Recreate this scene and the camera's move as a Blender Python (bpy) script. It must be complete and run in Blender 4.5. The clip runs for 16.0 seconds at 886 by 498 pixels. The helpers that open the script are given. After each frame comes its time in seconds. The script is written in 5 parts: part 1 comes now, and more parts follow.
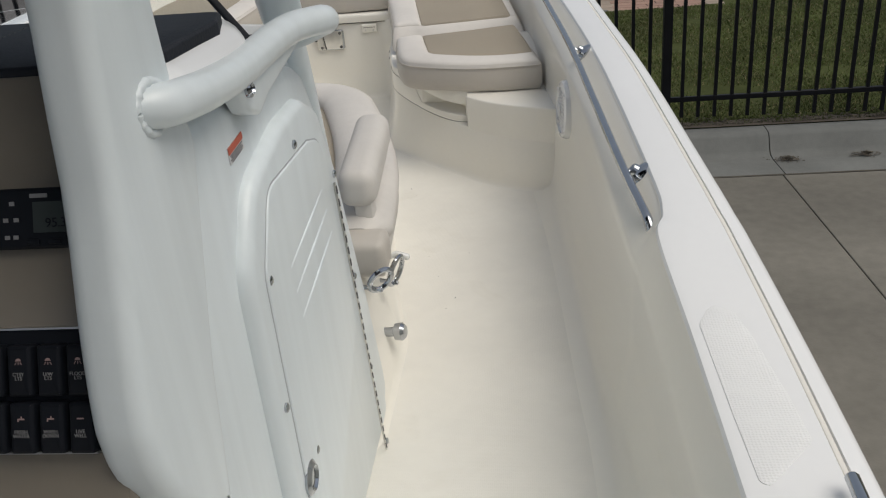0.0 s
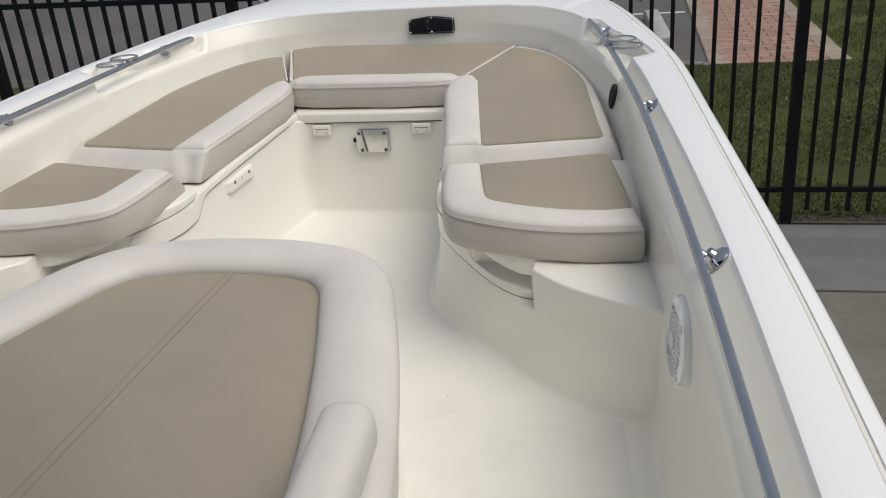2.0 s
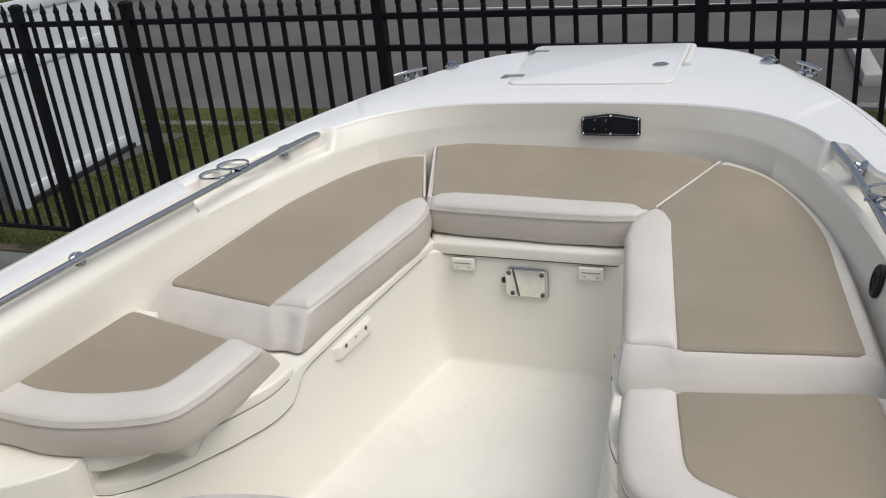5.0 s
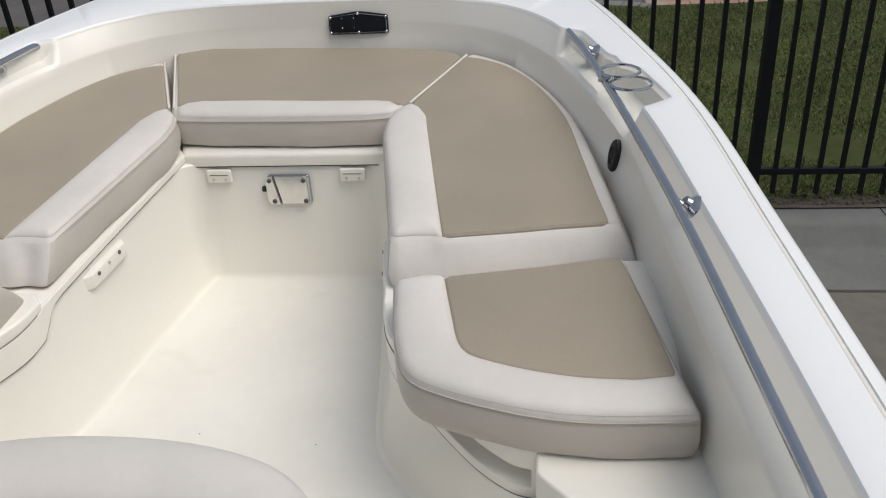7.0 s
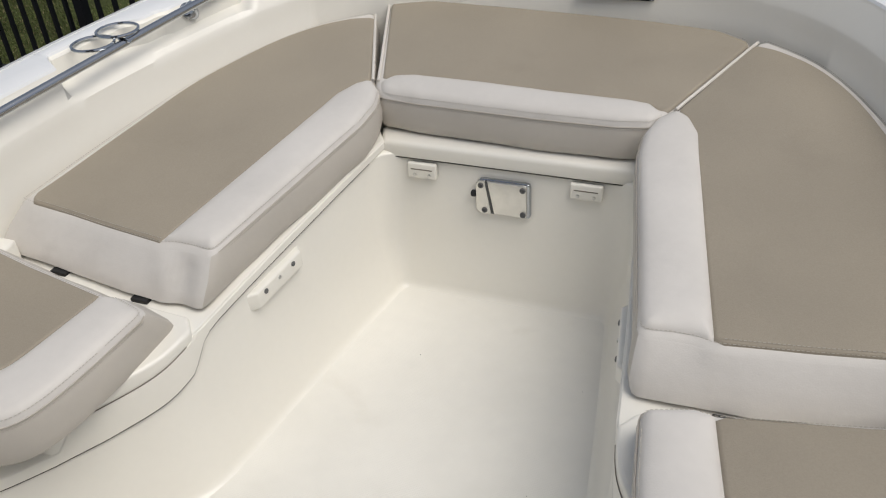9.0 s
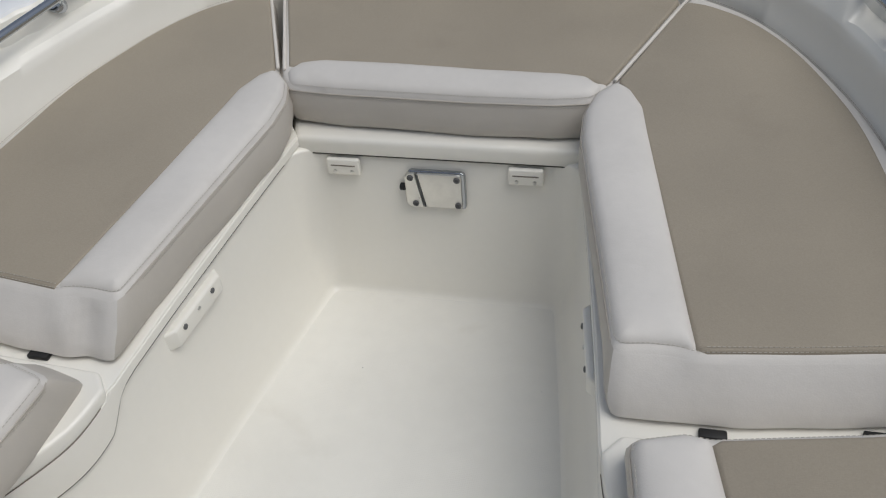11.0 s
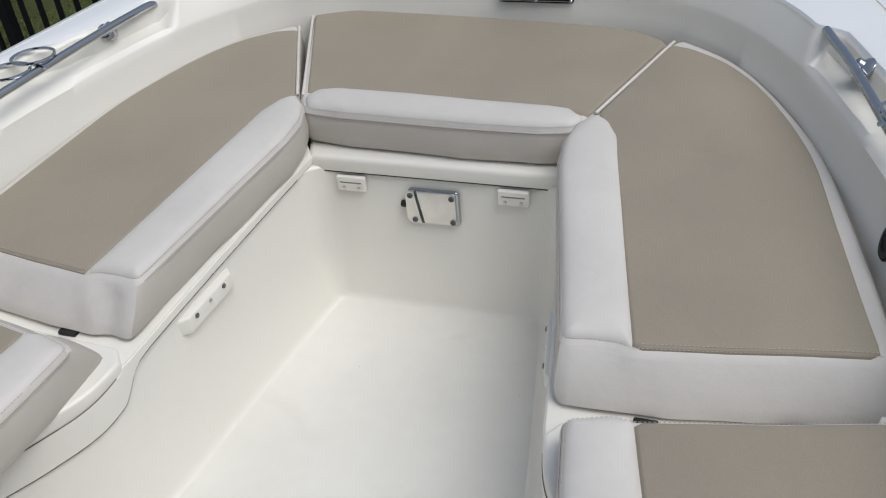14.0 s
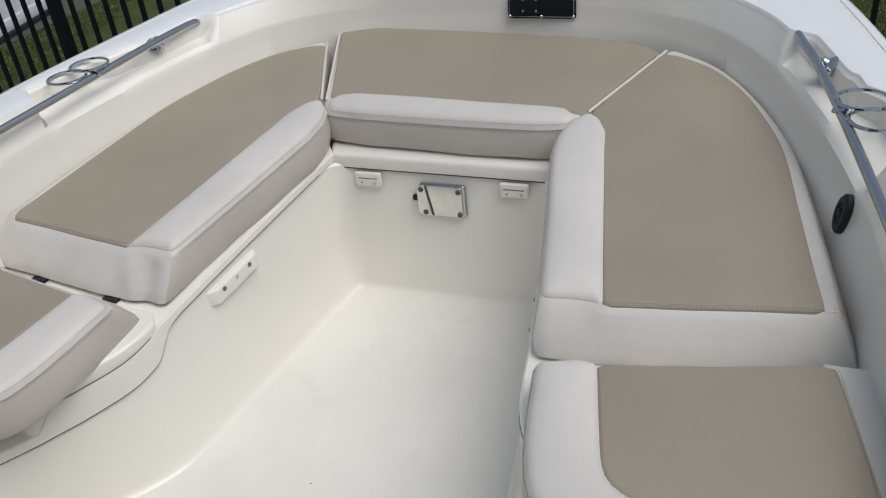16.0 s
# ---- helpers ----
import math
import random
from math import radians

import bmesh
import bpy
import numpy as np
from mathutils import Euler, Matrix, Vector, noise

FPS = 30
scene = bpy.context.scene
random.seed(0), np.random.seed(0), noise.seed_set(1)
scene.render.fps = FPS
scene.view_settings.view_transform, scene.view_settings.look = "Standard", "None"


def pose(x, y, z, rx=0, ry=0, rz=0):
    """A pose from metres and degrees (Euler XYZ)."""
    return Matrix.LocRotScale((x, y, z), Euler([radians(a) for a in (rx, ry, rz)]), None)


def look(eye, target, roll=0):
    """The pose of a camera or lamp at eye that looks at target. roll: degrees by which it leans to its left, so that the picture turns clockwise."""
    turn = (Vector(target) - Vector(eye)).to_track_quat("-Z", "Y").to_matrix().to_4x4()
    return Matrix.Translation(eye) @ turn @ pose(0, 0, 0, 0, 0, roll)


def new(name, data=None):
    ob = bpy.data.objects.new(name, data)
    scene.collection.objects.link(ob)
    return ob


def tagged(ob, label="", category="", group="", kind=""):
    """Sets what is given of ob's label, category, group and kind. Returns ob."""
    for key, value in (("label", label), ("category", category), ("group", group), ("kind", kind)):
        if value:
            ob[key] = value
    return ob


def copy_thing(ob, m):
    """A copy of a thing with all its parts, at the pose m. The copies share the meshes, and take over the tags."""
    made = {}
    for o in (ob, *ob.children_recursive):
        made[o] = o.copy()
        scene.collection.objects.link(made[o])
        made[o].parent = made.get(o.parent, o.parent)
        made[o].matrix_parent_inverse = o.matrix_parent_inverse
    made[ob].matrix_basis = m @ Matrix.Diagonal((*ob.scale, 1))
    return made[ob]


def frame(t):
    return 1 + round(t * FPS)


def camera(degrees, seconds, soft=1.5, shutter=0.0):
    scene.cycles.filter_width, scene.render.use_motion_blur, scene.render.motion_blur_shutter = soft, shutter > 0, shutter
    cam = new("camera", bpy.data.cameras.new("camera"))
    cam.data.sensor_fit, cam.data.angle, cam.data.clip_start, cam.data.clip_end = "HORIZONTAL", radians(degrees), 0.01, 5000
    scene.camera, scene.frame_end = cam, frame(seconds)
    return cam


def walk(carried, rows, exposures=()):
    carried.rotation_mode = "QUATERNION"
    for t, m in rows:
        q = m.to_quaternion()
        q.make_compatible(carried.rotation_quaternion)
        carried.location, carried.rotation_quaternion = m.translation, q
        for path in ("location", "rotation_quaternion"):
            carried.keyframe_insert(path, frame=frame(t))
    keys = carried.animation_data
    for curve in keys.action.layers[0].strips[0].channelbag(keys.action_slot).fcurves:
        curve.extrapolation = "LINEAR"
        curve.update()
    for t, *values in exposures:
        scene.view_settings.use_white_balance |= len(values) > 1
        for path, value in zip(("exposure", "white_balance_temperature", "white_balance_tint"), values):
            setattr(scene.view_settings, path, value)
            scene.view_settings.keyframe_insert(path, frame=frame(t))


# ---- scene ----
from mathutils import geometry

cam = camera(54.9, 16.0, 1.15)
PATH = [
    (0, (1.029, 0.248, 1.202), (0.802, 2.034, 0.33), -5.3),
    (0.5, (1.015, 0.51, 1.247), (0.948, 2.323, 0.404), -5.5),
    (1, (0.998, 0.77, 1.267), (0.992, 2.592, 0.442), -5.0),
    (1.5, (1.054, 1.125, 1.287), (0.858, 2.944, 0.479), -5.2),
    (2, (1.016, 1.368, 1.283), (0.593, 3.148, 0.474), -4.9),
    (2.5, (0.942, 1.621, 1.376), (0.468, 3.407, 0.61), -3.8),
    (3, (0.901, 1.915, 1.388), (0.433, 3.71, 0.639), -3.3),
    (3.5, (0.91, 2.171, 1.452), (0.284, 3.917, 0.704), -4.4),
    (4, (0.855, 2.253, 1.46), (0.085, 3.932, 0.695), -6.2),
    (4.2, (0.839, 2.251, 1.459), (0.056, 3.919, 0.68), -6.1),
    (6.3, (0.743, 2.261, 1.492), (0.191, 4.026, 0.729), -3.9),
    (6.5, (0.763, 2.266, 1.477), (0.339, 4.039, 0.652), -4.2),
    (7, (0.783, 2.262, 1.425), (0.55, 3.984, 0.435), -3.9),
    (7.5, (0.738, 2.258, 1.449), (0.438, 3.992, 0.498), -2.8),
    (8, (0.669, 2.453, 1.46), (0.142, 4.148, 0.539), -2.8),
    (8.5, (0.657, 2.703, 1.42), (0.009, 4.288, 0.387), -3.7),
    (8.7, (0.62, 2.777, 1.414), (-0.034, 4.326, 0.33), -3.9),
    (10.8, (0.421, 3.014, 1.408), (-0.012, 4.519, 0.164), -4.0),
    (11, (0.433, 3.044, 1.414), (0.014, 4.547, 0.162), -5.3),
    (11.5, (0.458, 3.176, 1.389), (0.161, 4.685, 0.111), -6.0),
    (12, (0.405, 3.38, 1.365), (0.148, 4.852, 0.036), -5.4),
    (12.5, (0.383, 3.414, 1.384), (-0.006, 4.838, 0.034), -6.7),
    (13, (0.4, 3.252, 1.403), (-0.084, 4.676, 0.085), -6.4),
    (13.5, (0.479, 3.045, 1.433), (-0.017, 4.534, 0.192), -5.7),
    (14, (0.617, 2.894, 1.46), (0.072, 4.427, 0.297), -5.3),
    (14.5, (0.742, 2.759, 1.445), (0.104, 4.288, 0.326), -6.1),
    (15, (0.767, 2.715, 1.461), (0.085, 4.255, 0.383), -7.2),
    (15.5, (0.775, 2.717, 1.44), (0.106, 4.27, 0.373), -6.8),
    (16, (0.785, 2.697, 1.443), (0.127, 4.253, 0.372), -6.6),
]
K = 0.9  # metres to one unit of the plan below
walk(cam, [(t, look(Vector(eye) * K, Vector(target) * K, roll)) for t, eye, target, roll in PATH],
     [(0.0, 0.0, 6600, 9), (0.5, -0.28, 6700, 10), (1.0, 0.15, 6750, 10), (1.5, 0.22, 6620, 10), (2.0, 0.13, 6500, 9.5), (3.0, 0.15, 6440, 10), (3.5, 0.22, 6420, 10), (4.0, 0.13, 6420, 10), (6.5, 0.15, 6380, 10), (7.0, 0.15, 6400, 10),
      (8.0, 0.08, 6430, 10), (8.7, 0.05, 6430, 10), (10.8, -0.26, 6150, 9), (12.0, -0.13, 6120, 9.5), (12.5, -0.08, 6080, 9.5), (13.0, 0.0, 6060, 9.5), (14.0, -0.03, 6040, 9.5), (15.0, -0.02, 6040, 9.5), (16.0, -0.07, 6120, 9.5)])

# ---- light ----
SUN_EL, SUN_AZ = radians(62), radians(108)
world = bpy.data.worlds.new("overcast_sky")
scene.world = world
world.use_nodes = True
wn = world.node_tree.nodes
sky = wn.new("ShaderNodeTexSky")
sky.sky_type, sky.sun_disc = "NISHITA", False
sky.sun_elevation, sky.sun_rotation, sky.air_density, sky.dust_density = SUN_EL, SUN_AZ, 1.0, 5.0
veil = wn.new("ShaderNodeMixRGB")
veil.blend_type = "MIX"
veil.inputs[0].default_value, veil.inputs[2].default_value = 0.35, (7.0, 7.4, 8.0, 1)
world.node_tree.links.new(sky.outputs[0], veil.inputs[1])
world.node_tree.links.new(veil.outputs[0], wn["Background"].inputs[0])
wn["Background"].inputs[1].default_value = 0.075
lamp = bpy.data.lights.new("sun", "SUN")
lamp.energy, lamp.angle, lamp.color = 1.75, radians(50), (1.0, 0.97, 0.905)
sun = new("sun", lamp)
sun.matrix_world = look((0, 0, 20), Vector((0, 0, 20)) - Vector((math.sin(SUN_AZ) * math.cos(SUN_EL), math.cos(SUN_AZ) * math.cos(SUN_EL), math.sin(SUN_EL))))


# ---- materials ----
def mat(name, colour, rough=0.5, metal=0.0, dark=0.9, scale=3.0, bump=0.0, bump_scale=200.0, coat=0.0, spread=0.04, fine=60.0, bump2=0.0, bump2_scale=4.0, random_piece=0.0, spec=0.5):
    """A surface with two scales of variation in colour and roughness, and one or two of relief."""
    m = bpy.data.materials.new(name)
    m.use_nodes = True
    n, l = m.node_tree.nodes, m.node_tree.links
    b = n["Principled BSDF"]
    tc = n.new("ShaderNodeTexCoord")
    big, small = n.new("ShaderNodeTexNoise"), n.new("ShaderNodeTexNoise")
    big.inputs["Scale"].default_value, big.inputs["Detail"].default_value = scale, 5
    small.inputs["Scale"].default_value, small.inputs["Detail"].default_value = fine, 3
    for t in (big, small):
        l.new(tc.outputs["Object"], t.inputs["Vector"])
    mix, mix2 = n.new("ShaderNodeMixRGB"), n.new("ShaderNodeMixRGB")
    mix.inputs[1].default_value = (*[c * dark for c in colour], 1)
    mix.inputs[2].default_value = (*colour, 1)
    ramp = n.new("ShaderNodeMapRange")
    ramp.inputs[1].default_value, ramp.inputs[2].default_value = 0.25, 0.75
    ramp.interpolation_type = "SMOOTHSTEP"
    l.new(big.outputs[0], ramp.inputs[0])
    l.new(ramp.outputs[0], mix.inputs[0])
    mix2.blend_type, mix2.inputs[0].default_value = "MULTIPLY", 1.0
    tone = n.new("ShaderNodeMapRange")
    tone.inputs[3].default_value, tone.inputs[4].default_value = 1 - spread, 1 + spread
    l.new(small.outputs[0], tone.inputs[0])
    l.new(mix.outputs[0], mix2.inputs[1])
    l.new(tone.outputs[0], mix2.inputs[2])
    out = mix2
    if random_piece:
        info, var = n.new("ShaderNodeObjectInfo"), n.new("ShaderNodeMapRange")
        var.inputs[3].default_value, var.inputs[4].default_value = 1 - random_piece, 1 + random_piece
        l.new(info.outputs["Random"], var.inputs[0])
        out = n.new("ShaderNodeMixRGB")
        out.blend_type, out.inputs[0].default_value = "MULTIPLY", 1.0
        l.new(mix2.outputs[0], out.inputs[1])
        l.new(var.outputs[0], out.inputs[2])
    l.new(out.outputs[0], b.inputs["Base Color"])
    rr = n.new("ShaderNodeMapRange")
    rr.inputs[3].default_value, rr.inputs[4].default_value = max(0.02, rough - 0.07), min(1, rough + 0.07)
    l.new(big.outputs[0], rr.inputs[0])
    l.new(rr.outputs[0], b.inputs["Roughness"])
    b.inputs["Metallic"].default_value, b.inputs["Coat Weight"].default_value = metal, coat
    b.inputs["Specular IOR Level"].default_value = spec
    b.inputs["Coat Roughness"].default_value = 0.12
    last = None
    for strength, size, depth in ((bump, bump_scale, 0.002), (bump2, bump2_scale, 0.02)):
        if strength:
            t, bp = n.new("ShaderNodeTexNoise"), n.new("ShaderNodeBump")
            t.inputs["Scale"].default_value, t.inputs["Detail"].default_value = size, 4
            bp.inputs["Strength"].default_value, bp.inputs["Distance"].default_value = strength, depth
            l.new(tc.outputs["Object"], t.inputs["Vector"])
            l.new(t.outputs[0], bp.inputs["Height"])
            if last:
                l.new(last.outputs[0], bp.inputs["Normal"])
            last = bp
    if last:
        l.new(last.outputs[0], b.inputs["Normal"])
    m["last_bump"] = last.name if last else ""
    return m


def add_sheen_streaks(m, amount):
    """Faint vertical colour streaks that stand in for reflections on a glossy coat."""
    n, l = m.node_tree.nodes, m.node_tree.links
    b = n["Principled BSDF"]
    tc, mp, t, r = n.new("ShaderNodeTexCoord"), n.new("ShaderNodeMapping"), n.new("ShaderNodeTexNoise"), n.new("ShaderNodeMapRange")
    mp.inputs["Scale"].default_value = (34, 34, 1.3)
    t.inputs["Scale"].default_value, t.inputs["Detail"].default_value = 1.0, 6
    r.inputs[1].default_value, r.inputs[2].default_value = 0.3, 0.7
    r.inputs[3].default_value, r.inputs[4].default_value = 1 - amount, 1 + amount * 0.4
    mix = n.new("ShaderNodeMixRGB")
    mix.blend_type, mix.inputs[0].default_value = "MULTIPLY", 1.0
    old = b.inputs["Base Color"].links[0].from_socket
    l.new(tc.outputs["Object"], mp.inputs["Vector"])
    l.new(mp.outputs[0], t.inputs["Vector"])
    l.new(t.outputs[0], r.inputs[0])
    l.new(old, mix.inputs[1])
    l.new(r.outputs[0], mix.inputs[2])
    l.new(mix.outputs[0], b.inputs["Base Color"])
    return m


def add_smudges(m, colour, size, cover):
    """Soft scattered dirt marks from handling and shoes."""
    n, l = m.node_tree.nodes, m.node_tree.links
    b = n["Principled BSDF"]
    tc, t, u, r, mul = n.new("ShaderNodeTexCoord"), n.new("ShaderNodeTexNoise"), n.new("ShaderNodeTexNoise"), n.new("ShaderNodeMapRange"), n.new("ShaderNodeMath")
    t.inputs["Scale"].default_value, t.inputs["Detail"].default_value, t.inputs["Distortion"].default_value = size, 4, 0.6
    u.inputs["Scale"].default_value, u.inputs["Detail"].default_value = size * 9, 3
    r.inputs[1].default_value, r.inputs[2].default_value, r.inputs[3].default_value, r.inputs[4].default_value = 0.62, 0.80, 0.0, cover
    mul.operation = "MULTIPLY"
    mix = n.new("ShaderNodeMixRGB")
    mix.inputs[2].default_value = (*colour, 1)
    old = b.inputs["Base Color"].links[0].from_socket
    for k in (t, u):
        l.new(tc.outputs["Object"], k.inputs["Vector"])
    l.new(t.outputs[0], r.inputs[0])
    l.new(r.outputs[0], mul.inputs[0])
    l.new(u.outputs[0], mul.inputs[1])
    l.new(mul.outputs[0], mix.inputs[0])
    l.new(old, mix.inputs[1])
    l.new(mix.outputs[0], b.inputs["Base Color"])
    return m


def add_relief(m, kind, size, strength, distance=0.001):
    """A regular relief (weave or non-skid diamonds) over what the material has."""
    n, l = m.node_tree.nodes, m.node_tree.links
    tc, bp, b = n.new("ShaderNodeTexCoord"), n.new("ShaderNodeBump"), n["Principled BSDF"]
    bp.inputs["Strength"].default_value, bp.inputs["Distance"].default_value = strength, distance
    if kind == "weave":
        w1, w2, add = n.new("ShaderNodeTexWave"), n.new("ShaderNodeTexWave"), n.new("ShaderNodeMath")
        w1.bands_direction, w2.bands_direction = "X", "Y"
        for w in (w1, w2):
            w.inputs["Scale"].default_value = size
            l.new(tc.outputs["Object"], w.inputs["Vector"])
        l.new(w1.outputs["Fac"], add.inputs[0])
        l.new(w2.outputs["Fac"], add.inputs[1])
        l.new(add.outputs[0], bp.inputs["Height"])
    else:
        v = n.new("ShaderNodeTexVoronoi")
        v.inputs["Scale"].default_value, v.inputs["Randomness"].default_value = size, 0.25
        l.new(tc.outputs["Object"], v.inputs["Vector"])
        l.new(v.outputs["Distance"], bp.inputs["Height"])
    if m["last_bump"]:
        l.new(n[m["last_bump"]].outputs[0], bp.inputs["Normal"])
    l.new(bp.outputs[0], b.inputs["Normal"])
    return m


GEL = mat("white_gelcoat", (0.822, 0.830, 0.832), 0.22, dark=0.97, scale=2.0, coat=0.4, spread=0.01, bump2=0.03, bump2_scale=3)
CREAM = mat("cream_gelcoat", (0.825, 0.800, 0.730), 0.3, dark=0.97, scale=2.2, coat=0.3, spread=0.015, bump2=0.04, bump2_scale=3)
FLOOR = add_relief(mat("cream_nonskid", (0.80, 0.781, 0.722), 0.45, dark=0.93, scale=3.5, spread=0.03, fine=25, bump2=0.03, bump2_scale=3), "dots", 260, 0.35)
PAD = add_relief(mat("white_nonskid", (0.775, 0.782, 0.782), 0.5, dark=0.97, scale=3, spread=0.01), "dots", 240, 0.7, 0.0012)
POWDER = mat("white_powder_coat", (0.762, 0.825, 0.845), 0.3, dark=0.985, scale=1.3, coat=0.25, spread=0.012, fine=40)
VINYL = mat("white_marine_vinyl", (0.66, 0.63, 0.59), 0.5, dark=0.90, scale=5, bump=0.14, bump_scale=420, spread=0.03, bump2=0.18, bump2_scale=8)
# Beige of the cushion sides, with their shade put into the darker tone.
BOXING = mat("shade_toned_beige_vinyl", (0.535, 0.498, 0.447), 0.5, dark=0.93, scale=5, bump=0.12, bump_scale=420, spread=0.02, bump2=0.18, bump2_scale=8)
TAN = add_relief(mat("tan_woven_vinyl", (0.333, 0.290, 0.225), 0.6, dark=0.90, scale=4, spread=0.11, fine=330, bump=0.4, bump_scale=650, bump2=0.10, bump2_scale=6), "weave", 420, 0.08)
THREAD = mat("pale_thread", (0.50, 0.465, 0.41), 0.8)
SEAM = mat("brown_seam_thread", (0.26, 0.22, 0.17), 0.8)
CORD = mat("sewn_seam_cord", (0.47, 0.43, 0.375), 0.7)
PIPING = mat("beige_piping", (0.70, 0.66, 0.60), 0.5)
BEAD = mat("cream_bead", (0.80, 0.78, 0.725), 0.45)
SEAL = mat("beige_lid_seal", (0.50, 0.455, 0.38), 0.6)
CANVAS = mat("unseen_top_navy", (0.018, 0.022, 0.034), 0.85, dark=0.8, scale=4, bump=0.3, bump_scale=300, spec=0.2)
CHROME = mat("polished_stainless", (0.48, 0.50, 0.525), 0.05, metal=1.0, dark=0.93, scale=20, spread=0.02)
STEEL = mat("satin_stainless", (0.70, 0.69, 0.66), 0.3, metal=1.0, dark=0.9, scale=30)
BLACK = mat("black_plastic", (0.010, 0.012, 0.017), 0.5, dark=0.8, scale=15, spec=0.18)
add_sheen_streaks(POWDER, 0.05)
add_smudges(VINYL, (0.40, 0.37, 0.335), 7.0, 0.55)
add_smudges(FLOOR, (0.52, 0.48, 0.40), 5.0, 0.5)
add_smudges(TAN, (0.20, 0.168, 0.13), 5.0, 0.4)
RUBBER = mat("black_rubber", (0.012, 0.012, 0.012), 0.6, dark=0.7, scale=20)
GAP = mat("dark_gasket", (0.06, 0.055, 0.045), 0.8)
# Grey painted in for the shadow in the door and hood gaps.
SHADE = mat("grey_gap_shadow", (0.46, 0.48, 0.50), 0.7)
DIM = mat("dim_print", (0.26, 0.26, 0.265), 0.6)
ICON = mat("dull_red_print", (0.36, 0.25, 0.24), 0.6)
SLOT = mat("brown_slot_trim", (0.20, 0.17, 0.14), 0.7)
MUTED = mat("grey_plastic", (0.55, 0.55, 0.58), 0.45, dark=0.9, scale=12)
# Dash beige, darkened to hold the shade of the top above it.
BEIGE = mat("shaded_beige_gelcoat", (0.25, 0.22, 0.18), 0.35, dark=0.95, scale=3, coat=0.2)
FENCE = mat("black_fence_enamel", (0.006, 0.007, 0.010), 0.5, dark=0.7, scale=9, spread=0.05, spec=0.22)
SLAB = mat("concrete_slab", (0.194, 0.183, 0.156), 0.85, dark=0.60, scale=0.8, spread=0.22, fine=14, bump=0.6, bump_scale=90, bump2=0.2, bump2_scale=6)
SAND = mat("jointing_sand", (0.27, 0.20, 0.15), 0.95, dark=0.8, scale=5)
JOINT = mat("joint_dirt", (0.085, 0.074, 0.058), 0.95, dark=0.6, scale=12)
KERB = mat("kerb_concrete", (0.168, 0.174, 0.166), 0.85, dark=0.75, scale=2.5, spread=0.12, fine=22, bump=0.6, bump_scale=120)
PALE = mat("chalky_concrete", (0.36, 0.36, 0.34), 0.85, dark=0.75, scale=3, spread=0.12, fine=22, bump=0.5, bump_scale=120)
TAR = mat("asphalt", (0.108, 0.099, 0.095), 0.85, dark=0.62, scale=0.45, spread=0.25, fine=9, bump=0.9, bump_scale=150)
PAINT = mat("road_paint", (0.6, 0.6, 0.58), 0.7, dark=0.8, scale=6, spread=0.1)
SOIL = mat("turf_soil", (0.070, 0.083, 0.029), 0.95, dark=0.6, scale=1.3, spread=0.3, fine=18, bump=1.0, bump_scale=60, spec=0.1)
BLADE = mat("grass_blades", (0.118, 0.150, 0.046), 0.6, dark=0.45, scale=1.6, spread=0.35, fine=7, spec=0.2)
STRAW = mat("dry_straw_blades", (0.27, 0.23, 0.125), 0.7, dark=0.6, scale=3, spread=0.3, fine=9, spec=0.2)
MULCH = mat("dead_leaf_litter", (0.092, 0.076, 0.057), 0.9, dark=0.5, scale=6, spread=0.3, fine=30)
PAVER = mat("clay_paver", (0.31, 0.195, 0.15), 0.85, dark=0.8, scale=3, spread=0.12, fine=30, bump=0.5, bump_scale=110, random_piece=0.13)
BORDER = mat("tan_border_paver", (0.29, 0.235, 0.185), 0.85, dark=0.85, scale=3, spread=0.1, fine=30, bump=0.5, bump_scale=110, random_piece=0.12)
PVC = mat("white_pvc_fence", (0.72, 0.75, 0.79), 0.4, dark=0.95, scale=2)
BLOCK = mat("closing_wall_grey", (0.16, 0.15, 0.14), 0.8, dark=0.85, scale=1.5, bump=0.4, bump_scale=60)
WOOD = mat("grey_timber_block", (0.25, 0.2, 0.15), 0.8, dark=0.7, scale=4)
RED = mat("orange_red_sticker", (0.62, 0.13, 0.07), 0.5)
LCD = mat("grey_display", (0.042, 0.052, 0.050), 0.4, spec=0.3)
WHITE = mat("white_sticker", (0.72, 0.72, 0.72), 0.5)
GREY = mat("dark_grey_print", (0.12, 0.12, 0.12), 0.6)
GLASS = bpy.data.materials.new("clear_acrylic")
GLASS.use_nodes = True
_g = GLASS.node_tree.nodes["Principled BSDF"]
_g.inputs["Base Color"].default_value = (0.92, 0.95, 0.96, 1)
_g.inputs["Transmission Weight"].default_value, _g.inputs["Roughness"].default_value, _g.inputs["IOR"].default_value = 1.0, 0.03, 1.25


# ---- building tools ----
def part(name, bm, material, parent=None, label="", loc=None, flat=False):
    """Links a bmesh, drawn in plan units, as one mesh object under a thing or part."""
    bmesh.ops.recalc_face_normals(bm, faces=bm.faces[:])
    bmesh.ops.scale(bm, vec=(K, K, K), verts=bm.verts[:])
    me = bpy.data.meshes.new(name)
    bm.to_mesh(me)
    bm.free()
    me.materials.append(material)
    if not flat:
        me.polygons.foreach_set("use_smooth", [not p.select for p in me.polygons])
        me.set_sharp_from_angle(angle=radians(38))
    ob = new(name, me)
    if loc is not None:
        ob.location = Vector(loc) * K
    if parent:
        ob.parent = parent
    if label:
        ob["label"] = label
    return ob


def thing(name, label, category, group="", kind="", loc=(0, 0, 0)):
    ob = tagged(new(name), label, category, group, kind)
    ob.location = Vector(loc) * K
    return ob


